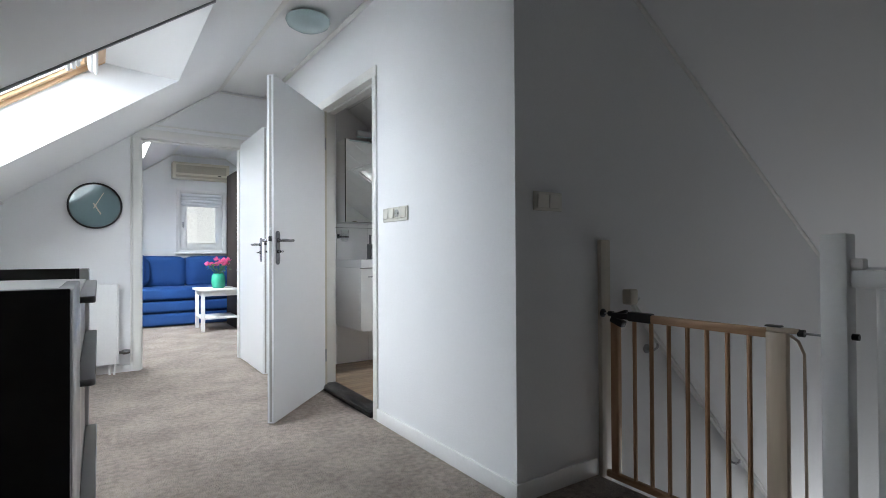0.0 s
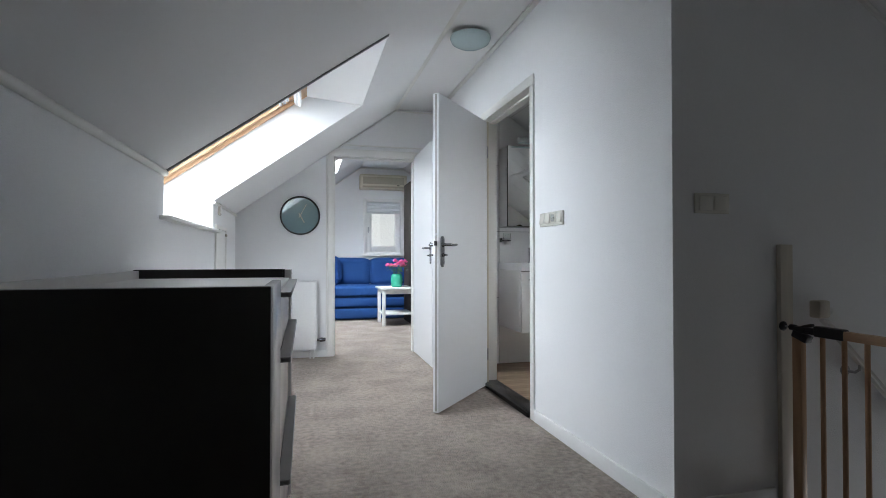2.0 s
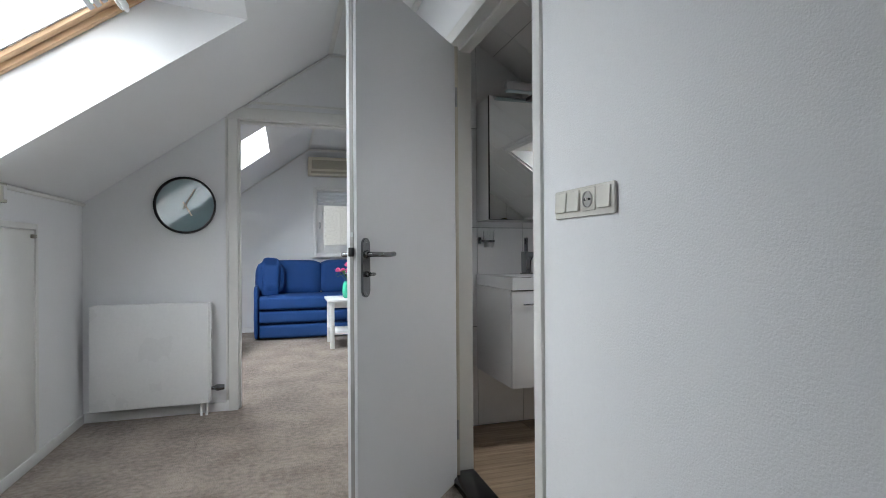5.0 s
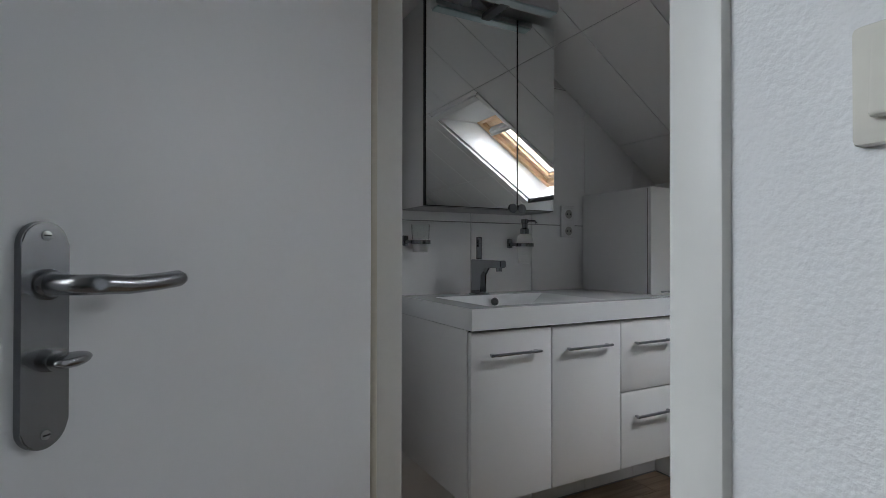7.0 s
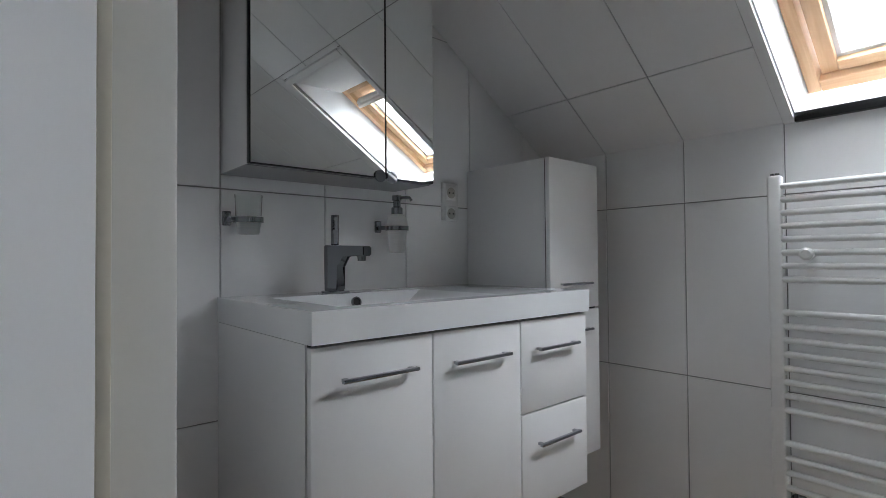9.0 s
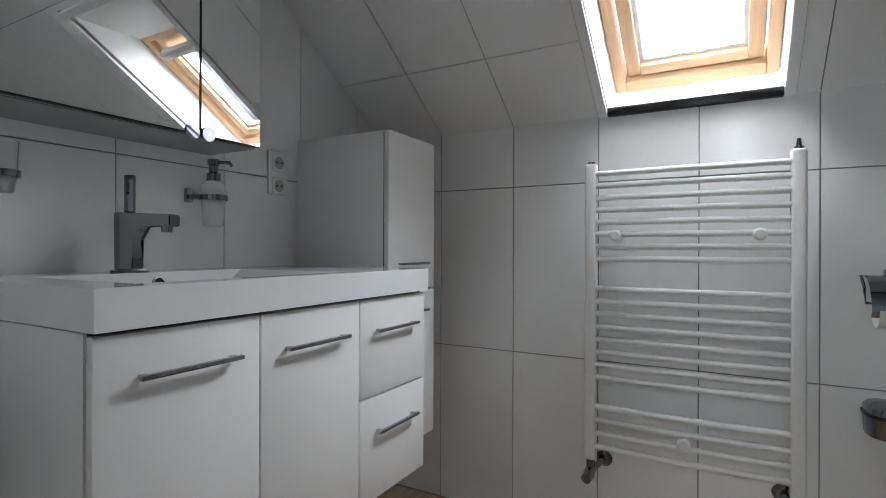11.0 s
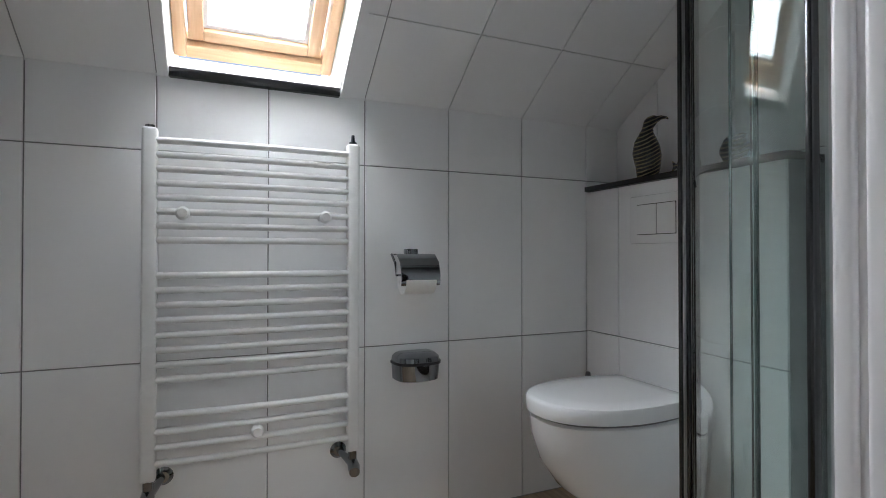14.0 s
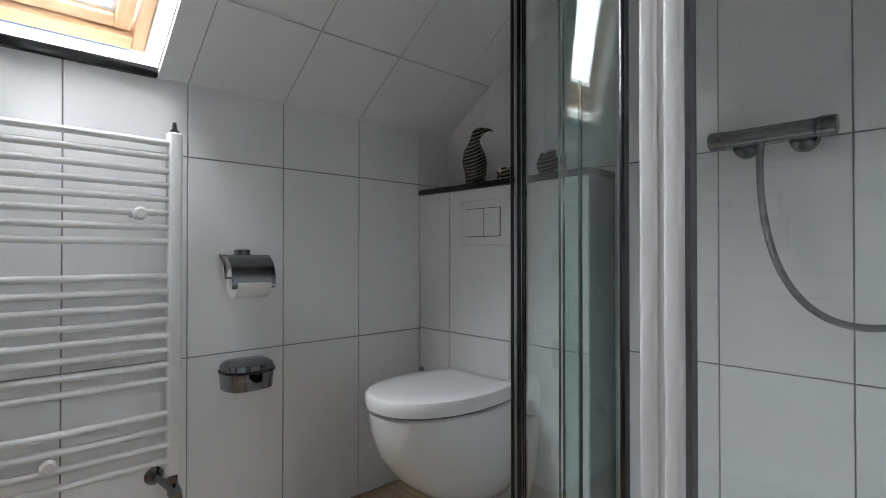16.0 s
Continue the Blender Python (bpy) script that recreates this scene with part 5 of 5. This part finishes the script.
# ---- ornaments on the shelf ----
def penguin():
    """A slim standing bird: full belly, narrow neck, small head with a hooked beak, one folded wing."""
    rows = ((0.0, 0.026, 1.1, 1, 0.004, 0), (0.012, 0.036, 1, 1, 0.002, 0), (0.05, 0.043, 1, 0.95, 0.0, 0), (0.09, 0.046, 1, 0.95, 0.0, 0), (0.125, 0.043, 1, 0.95, 0.003, 0),
            (0.152, 0.034, 1, 0.95, 0.005, 0), (0.172, 0.024, 1, 0.95, 0.005, 0), (0.188, 0.019, 1, 0.95, 0.001, 0), (0.203, 0.021, 1.1, 0.95, -0.006, 0),
            (0.217, 0.021, 1.2, 0.9, -0.012, 0), (0.228, 0.014, 1.3, 0.85, -0.016, 0), (0.233, 0.005, 1.4, 0.8, -0.018, 0))
    b = loft([[(q * sx * math.cos(2 * math.pi * i / 24) + ox, q * sy * math.sin(2 * math.pi * i / 24) + oy, z) for i in range(24)] for z, q, sx, sy, ox, oy in rows])
    merge(b, tube([(-0.024, 0, 0.217), (-0.046, 0, 0.224), (-0.062, 0, 0.221), (-0.068, 0, 0.214)], [0.013, 0.007, 0.004, 0.0015], 10))
    merge(b, loft([[(0.026 + 0.7 * d * math.cos(2 * math.pi * i / 14), t * math.sin(2 * math.pi * i / 14), z) for i in range(14)]
                   for z, d, t in ((0.035, 0.004, 0.004), (0.06, 0.028, 0.018), (0.10, 0.040, 0.030), (0.14, 0.030, 0.026), (0.165, 0.010, 0.010))]))
    return moved(b, pose(1.470, 0.222, 1.197, 0, 0, 40))


M_PENG = bpy.data.materials.new("striped_dark_glaze")
M_PENG.use_nodes = True
pn, pl = M_PENG.node_tree.nodes, M_PENG.node_tree.links
ptc, pmap, pw = pn.new("ShaderNodeTexCoord"), pn.new("ShaderNodeMapping"), pn.new("ShaderNodeTexWave")
pmap.inputs["Rotation"].default_value = (0.5, 0.0, 0.0)
pl.new(ptc.outputs["Object"], pmap.inputs["Vector"]), pl.new(pmap.outputs[0], pw.inputs["Vector"])
pw.bands_direction = "Z"
pw.inputs["Scale"].default_value, pw.inputs["Distortion"].default_value, pw.inputs["Detail"].default_value = 26, 2.0, 2
pr = pn.new("ShaderNodeValToRGB")
pr.color_ramp.elements[0].position, pr.color_ramp.elements[1].position = 0.70, 0.85
pr.color_ramp.elements[0].color, pr.color_ramp.elements[1].color = (0.010, 0.010, 0.011, 1), (0.33, 0.29, 0.18, 1)
pl.new(pw.outputs["Fac"], pr.inputs[0]), pl.new(pr.outputs[0], pn["Principled BSDF"].inputs["Base Color"])
pn["Principled BSDF"].inputs["Roughness"].default_value = 0.12
single("bird_figurine", penguin(), M_PENG, (1.470, 0.222, 1.197), "dark striped glazed bird figurine on the shelf", "figurine")


def fish(s, at, turn):
    b = bmesh.new()
    bmesh.ops.create_icosphere(b, subdivisions=3, radius=1)
    for v in b.verts:
        x, y, z = v.co
        hgt = 0.042 * (1 + 0.25 * math.sin(9 * x))
        v.co = Vector((x * 0.048, y * 0.018 * (1 - 0.3 * abs(x)), z * hgt * (1 - 0.35 * max(0, x)) + 0.045))
    for poly in ([(-0.02, 0.07), (0.015, 0.092), (0.035, 0.088), (0.03, 0.06)], [(0.035, 0.045), (0.068, 0.075), (0.062, 0.045), (0.070, 0.018)], [(-0.03, 0.0), (0.03, 0.0), (0.02, 0.02), (-0.02, 0.02)]):
        merge(b, prism(poly, -0.005, 0.005))
    return moved(b, pose(*at, 0, 0, turn) @ Matrix.Scale(s, 4))


single("fish_figurine", fish(0.62, (1.300, 0.235, 1.197), 10), M_PENG, (1.300, 0.235, 1.197), "small dark glazed fish figurine on the shelf", "figurine", "fish figurines")
single("fish_figurine", fish(1.0, (1.130, 0.235, 1.197), 190), M_PENG, (1.130, 0.235, 1.197), "larger dark striped fish figurine on the shelf", "figurine", "fish figurines")


# ---- shower ----
M_GEDGE = mat("dark_green_glass_edge", (0.05, 0.085, 0.08), 0.15, var=0.03)
SCX, SCY, SR = 0.335, 0.470, 0.570


def arc(deg, r=SR):
    return (SCX + r * math.cos(radians(deg)), SCY + r * math.sin(radians(deg)))


def curved_pane(d0, d1, r, z0, z1, t=0.005, n=14):
    inner = [arc(d0 + (d1 - d0) * i / n, r - t) for i in range(n + 1)]
    outer = [arc(d0 + (d1 - d0) * i / n, r) for i in range(n + 1)]
    return prism(outer + inner[::-1], z0, z1, "z")


def post(c, ang, w, d, z0, z1, bev=0.003):
    return moved(box(-w / 2, w / 2, -d / 2, d / 2, z0, z1, bev=bev), pose(c[0], c[1], 0, 0, 0, ang))


def shower():
    zt = 1.97
    ob = thing("shower_enclosure", (0.45, 0.5, ZF), "quadrant shower enclosure with green-tinted curved glass doors", "shower enclosure")
    # tray
    tray = [(0.105, YS + 0.005), (SCX + SR, YS + 0.005), (SCX + SR, SCY)] + [arc(a) for a in range(6, 91, 6)] + [(0.105, SCY + SR)]
    part("tray", prism(tray, ZF, ZF + 0.09, "z"), M_CERAM, ob, "white shower tray")
    part("top_rail", curved_pane(0, 90, SR + 0.012, zt, zt + 0.04, 0.035, 24), M_DARKSTEEL, ob)
    part("bottom_rail", curved_pane(0, 90, SR + 0.012, ZF + 0.09, ZF + 0.12, 0.035, 24), M_DARKSTEEL, ob)
    zb = ZF + 0.12
    # fixed straight panes
    part("fixed_pane", box(0.125, 0.331, SCY + SR - 0.006, SCY + SR, zb, zt), M_GLASS, ob).visible_shadow = False
    part("fixed_pane", box(SCX + SR - 0.006, SCX + SR, YS + 0.02, SCY, zb, zt), M_SHGLASS, ob).visible_shadow = False
    # doors
    dr = part("door", curved_pane(39, 71, SR - 0.014, zb, zt), M_SHGLASS, ob, "green-tinted curved glass door")
    dr.visible_shadow = False
    dl = part("door", curved_pane(67, 80.2, SR - 0.004, zb, zt), M_SHGLASS, ob, "green-tinted curved glass door")
    dl.visible_shadow = False
    # profiles
    for a, r, w, d, m, nm in ((38.0, SR + 0.006, 0.008, 0.020, M_DARKSTEEL, "door_profile"), (38.0, SR - 0.0015, 0.005, 0.015, M_STEEL, "magnetic_seal"),
                              (38.0, SR - 0.008, 0.008, 0.020, M_DARKSTEEL, "door_profile"), (38.0, SR - 0.0145, 0.005, 0.015, M_STEEL, "magnetic_seal"),
                              (38.0, SR - 0.0215, 0.009, 0.020, M_DARKSTEEL, "door_profile"),
                              (66.9, SR - 0.0065, 0.005, 0.0025, M_GEDGE, "glass_edge"), (71.1, SR - 0.0165, 0.005, 0.0025, M_GEDGE, "glass_edge"),
                              (80.6, SR - 0.006, 0.012, 0.010, M_DARKSTEEL, "door_profile")):
        part(nm, post(arc(a, r), a, w, d, zb, zt), m, ob)
    for k, (x0, x1, dd) in enumerate(((0.371, 0.393, 0.016), (0.359, 0.373, 0.010), (0.337, 0.361, 0.018))):
        part("side_post", box(x0, x1, SCY + SR - 0.02, SCY + SR + dd, zb - 0.02, zt + 0.02, bev=0.006, seg=3), M_ALU, ob, "white aluminium post section")
    part("post_seal", box(0.330, 0.338, SCY + SR - 0.01, SCY + SR + 0.010, zb, zt), M_GREYPL, ob)
    part("wall_profile", box(0.104, 0.128, SCY + SR - 0.02, SCY + SR + 0.012, zb - 0.02, zt + 0.02, bev=0.003), M_ALU, ob)
    part("wall_profile", box(SCX + SR - 0.02, SCX + SR + 0.01, YS, YS + 0.022, zb - 0.02, zt + 0.02, bev=0.003), M_ALU, ob)


shower()


def mixer():
    ob = thing("shower_mixer", (0.48, YS, 1.24), "chrome thermostatic shower mixer bar with metal hose", "shower mixer")
    y, z = YS + 0.065, 1.235
    part("bar", tube([(0.370, y, z), (0.565, y, z)], 0.022, 28), M_CHROME, ob)
    for x0, x1 in ((0.328, 0.368), (0.568, 0.606)):
        k = part("knob", tube([(x0, y, z), (x0 + 0.003, y, z), (x1 - 0.003, y, z), (x1, y, z)], [0.021, 0.024, 0.024, 0.021], 28), M_CHROME, ob)
        part("knob_stop", box((x0 + x1) / 2 - 0.008, (x0 + x1) / 2 + 0.008, y + 0.018, y + 0.030, z - 0.004, z + 0.008, bev=0.003), M_CHROME, k)
    for x in (0.405, 0.535):
        part("wall_union", tube([(x, YS, z - 0.012), (x, YS + 0.018, z - 0.012), (x, YS + 0.022, z - 0.010), (x, y, z)], [0.034, 0.030, 0.016, 0.014], 24), M_CHROME, ob)
    part("hose_nut", tube([(0.487, y, z - 0.018), (0.487, y, z - 0.045)], [0.012, 0.009], 16), M_CHROME, ob)
    pts = []
    p0, p1, p2, p3 = Vector((0.487, y, z - 0.04)), Vector((0.490, y + 0.01, 0.98)), Vector((0.43, y + 0.05, 0.74)), Vector((0.24, y + 0.03, 0.775))
    for i in range(25):
        t = i / 24
        pts.append(tuple(p0 * (1 - t) ** 3 + p1 * 3 * t * (1 - t) ** 2 + p2 * 3 * t * t * (1 - t) + p3 * t ** 3))
    q0, q1, q2, q3 = p3, p3 + (p3 - p2) * 0.5, Vector((0.13, y + 0.02, 1.1)), Vector((0.16, y + 0.01, 1.45))
    for i in range(1, 17):
        t = i / 16
        pts.append(tuple(q0 * (1 - t) ** 3 + q1 * 3 * t * (1 - t) ** 2 + q2 * 3 * t * t * (1 - t) + q3 * t ** 3))
    part("hose", tube(pts, 0.0085, 12), M_HOSE, ob, "ribbed metal shower hose")
    part("hand_shower", tube([(0.16, y + 0.01, 1.45), (0.165, y + 0.02, 1.60), (0.17, y + 0.05, 1.64)], [0.011, 0.012, 0.035], 16), M_CHROME, ob)
    part("holder", tube([(0.165, YS, 1.55), (0.165, y + 0.015, 1.55)], 0.012, 12), M_CHROME, ob)


mixer()

# ---- cistern box and shelf ----
structure("wall_cistern_box", box(0.925, 1.708, YS, YB - 0.008, 0.0, 1.176), M_GROUT, "tiled cistern box behind the toilet", "wall")
single("stone_shelf", box(0.915, 1.706, YS + 0.001, YB + 0.012, 1.176, 1.196, bev=0.002), M_STONE, (1.3, YS, 1.176), "black polished stone shelf over the toilet", "shelf")
structure("window_sill_bath", box(1.690, 1.735, SO0 + 0.002, SO1 - 0.002, 1.434, 1.461, bev=0.002), M_STONE, "black stone strip under the bathroom skylight", "sill")

# white bead round the bathroom skylight opening
b = bmesh.new()
for y0, y1 in ((SO0 - 0.028, SO0), (SO1, SO1 + 0.028)):
    merge(b, prism([(1.712, 1.444), (XT - 0.02, bslope(XT - 0.02) + 0.004), (XT - 0.02, bslope(XT - 0.02) - 0.006), (1.704, 1.434)], y0, y1))
merge(b, prism([(XT, bslope(XT)), (XT - 0.025, bslope(XT - 0.025)), (XT - 0.025, bslope(XT - 0.025) - 0.010), (XT, bslope(XT) - 0.010)], SO0, SO1))
structure("trim_skylight", b, M_LACQ, "white plastic corner bead round the skylight", "trim")

# ---- tiles ----
TILES = {}
GAP = 0.0033


def tile(w, h, parent, m):
    """A tile lying in its own x and z, its face towards -y."""
    key = (round(w, 4), round(h, 4))
    if key not in TILES:
        me = bpy.data.meshes.new("tile")
        t = bmesh.new()
        e, d = 0.0015, 0.008
        f = [t.verts.new(p) for p in ((e, -d, e), (w - e, -d, e), (w - e, -d, h - e), (e, -d, h - e))]
        g = [t.verts.new(p) for p in ((0, -d + e, 0), (w, -d + e, 0), (w, -d + e, h), (0, -d + e, h))]
        k = [t.verts.new(p) for p in ((0, 0, 0), (w, 0, 0), (w, 0, h), (0, 0, h))]
        t.faces.new(f)
        for i in range(4):
            j = (i + 1) % 4
            t.faces.new((f[j], f[i], g[i], g[j])), t.faces.new((g[j], g[i], k[i], k[j]))
        bmesh.ops.recalc_face_normals(t, faces=t.faces)
        t.to_mesh(me)
        t.free()
        me.materials.append(M_TILE)
        TILES[key] = me
    ob = new("tile", TILES[key])
    ob.parent = parent
    ob.matrix_basis = m
    return ob


def cuts(a, c, origin, pitch):
    """The joints between a and c, at origin + n * pitch."""
    out = [a]
    n = math.ceil((a - origin) / pitch + 1e-6)
    while origin + n * pitch < c - 0.004:
        if origin + n * pitch > a + 0.004:
            out.append(origin + n * pitch)
        n += 1
    return out + [c]


def tiled(parent, us, vs, place, skip=None):
    g = GAP / 2
    for u0, u1 in zip(us, us[1:]):
        for v0, v1 in zip(vs, vs[1:]):
            if skip and skip(u0, u1, v0, v1):
                continue
            tile(u1 - u0 - GAP, v1 - v0 - GAP, parent, place(u0 + g, v0 + g))


ROWS = [ZF, 0.626, 1.222]
# basin wall: x along, faces -y
grout = structure("wall_bath_north", box(0.097, XR, YV + 0.005, YV + 0.0125, 0.0, 2.40), M_GROUT, "white tiled wall behind the washbasin", "wall")
tiled(grout, cuts(0.100, XR, 0.348, 0.30), ROWS + [1.821, 2.37], lambda u, v: pose(u, YV + 0.008, v))
# radiator wall: y along, faces -x
grout = structure("wall_bath_east", box(XR + 0.005, XR + 0.0125, YS, YV, 0.0, 1.436), M_GROUT, "white tiled knee wall with large tiles", "wall")
YJ = [YS, 0.304, 0.604, 0.905, 1.206, 1.507, 1.808, 2.110, 2.411, YV]
for u0, u1 in zip(YJ, YJ[1:]):
    for v0, v1 in zip(ROWS, ROWS[1:] + [1.4465]):
        if v1 - v0 > 0.01:
            tile(u1 - u0 - GAP, v1 - v0 - GAP, grout, Matrix.Translation((XR + 0.008, u1 - GAP / 2, v0 + GAP / 2)) @ pose(0, 0, 0, 0, 0, -90))
# shower wall: faces +y
grout = structure("wall_bath_south", box(0.097, XR, 0.1375, YS - 0.005, 0.0, 2.40), M_GROUT, "white tiled wall behind the shower", "wall")
XJ = cuts(0.100, XR, 0.310, 0.298)
for u0, u1 in zip(XJ, XJ[1:]):
    for v0, v1 in zip(ROWS + [1.821], ROWS[1:] + [1.821, 2.37]):
        if v1 - v0 > 0.01:
            tile(u1 - u0 - GAP, v1 - v0 - GAP, grout, Matrix.Translation((u1 - GAP / 2, YS - 0.008, v0 + GAP / 2)) @ pose(0, 0, 0, 0, 0, 180))
# cistern box front: faces +y
box_wall = bpy.data.objects["wall_cistern_box"]
XJ = [0.925, 1.229, 1.530, 1.708]
for u0, u1 in zip(XJ, XJ[1:]):
    for v0, v1 in ((ZF, 0.630), (0.630, 1.176)):
        tile(u1 - u0 - GAP, v1 - v0 - GAP, box_wall, Matrix.Translation((u1 - GAP / 2, YB - 0.008, v0 + GAP / 2)) @ pose(0, 0, 0, 0, 0, 180))
# door wall inside the bathroom: faces +x
grout = structure("wall_bath_west", merge(box(0.0945, 0.097, YS, 1.209, 0.0, 2.40), box(0.0945, 0.097, 2.178, YV, 0.0, 2.40)), M_GROUT, "white tiled wall beside the bathroom door", "wall")
for a, c in ((YS, 1.207), (2.180, YV)):
    YJ2 = cuts(a, c, 0.307, 0.30)
    for u0, u1 in zip(YJ2, YJ2[1:]):
        for v0, v1 in ((ZF, 0.626), (0.626, 1.222), (1.222, 1.821), (1.821, 2.37)):
            tile(u1 - u0 - GAP, v1 - v0 - GAP, grout, Matrix.Translation((0.0965, u0 + GAP / 2, v0 + GAP / 2)) @ pose(0, 0, 0, 0, 0, 90))
# tiled slope, one mesh: joints along the slope at the columns and rows of 0.3 and 0.6
u = Vector((-1, 0, BSLOPE)).normalized()
nrm = Vector((-BSLOPE, 0, -1)).normalized()
TOTAL = (1.71 - 0.24) / abs(u.x)
SR_ = [-0.003, 0.30, 0.90, 1.50, TOTAL]
b = bmesh.new()
open_s = (1.71 - XT) / abs(u.x)
for y0, y1 in zip(YJ, YJ[1:]):
    for s0, s1 in zip(SR_, SR_[1:]):
        spans = [(y0, y1, s0, s1)]
        if y1 > SO0 - 0.028 and y0 < SO1 + 0.028 and s0 < open_s:
            spans = []
            if y0 < SO0 - 0.03:
                spans.append((y0, SO0 - 0.028, s0, s1))
            if y1 > SO1 + 0.03:
                spans.append((SO1 + 0.028, y1, s0, s1))
            if s1 > open_s + 0.03:
                spans.append((max(y0, SO0 - 0.028), min(y1, SO1 + 0.028), open_s + 0.03, s1))
        for a0, a1, p0, p1 in spans:
            if p1 - p0 < 0.01 or a1 - a0 < 0.008:
                continue
            g = GAP / 2
            o = Vector((1.71, 0, 1.44))
            q = [o + u * (p0 + g) + Vector((0, a0 + g, 0)), o + u * (p0 + g) + Vector((0, a1 - g, 0)), o + u * (p1 - g) + Vector((0, a1 - g, 0)), o + u * (p1 - g) + Vector((0, a0 + g, 0))]
            f = [b.verts.new(p) for p in q]
            k = [b.verts.new(p - nrm * 0.008) for p in q]
            b.faces.new(f)
            for i in range(4):
                j = (i + 1) % 4
                b.faces.new((f[i], f[j], k[j], k[i]))
structure("ceiling_bath_slope", b, M_TILE, "white tiles on the sloping bathroom ceiling", "ceiling")
b = bmesh.new()
for y0, y1 in ((YS, SO0 - 0.002), (SO1 + 0.002, YV)):
    o0, o1 = Vector((1.71, 0, 1.44)) - nrm * 0.005, Vector((0.24, 0, bslope(0.24))) - nrm * 0.005
    q = [o0 + Vector((0, y0, 0)), o0 + Vector((0, y1, 0)), o1 + Vector((0, y1, 0)), o1 + Vector((0, y0, 0))]
    f, k = [b.verts.new(p) for p in q], [b.verts.new(p - nrm * 0.004) for p in q]
    b.faces.new(f), b.faces.new(k[::-1])
    for i in range(4):
        b.faces.new((f[i], f[(i + 1) % 4], k[(i + 1) % 4], k[i]))
structure("ceiling_bath_grout", b, M_GROUT, "grey grout between the slope tiles", "ceiling")

# bathroom floor planks
fb = bpy.data.objects["floor_bath"]
PL = {}
rng = random.Random(7)
y = 0.146
while y < 2.69:
    x = 0.102 - rng.random() * 0.6
    while x < 1.708:
        x0, x1 = max(x, 0.102), min(x + 0.9, 1.708)
        if x1 - x0 > 0.03:
            w = min(0.150, 2.698 - y)
            key = (round(x1 - x0, 2), round(w, 3))
            if key not in PL:
                t = box(0, key[0] - 0.002, 0, key[1] - 0.002, -0.006, 0.006, bev=0.001, seg=1)
                me = bpy.data.meshes.new("plank")
                t.to_mesh(me)
                t.free()
                me.materials.append(M_PLANK)
                PL[key] = me
            p = new("plank", PL[key])
            p.parent, p.location = fb, (x0, y, 0.0245)
        x += 0.9
    y += 0.150
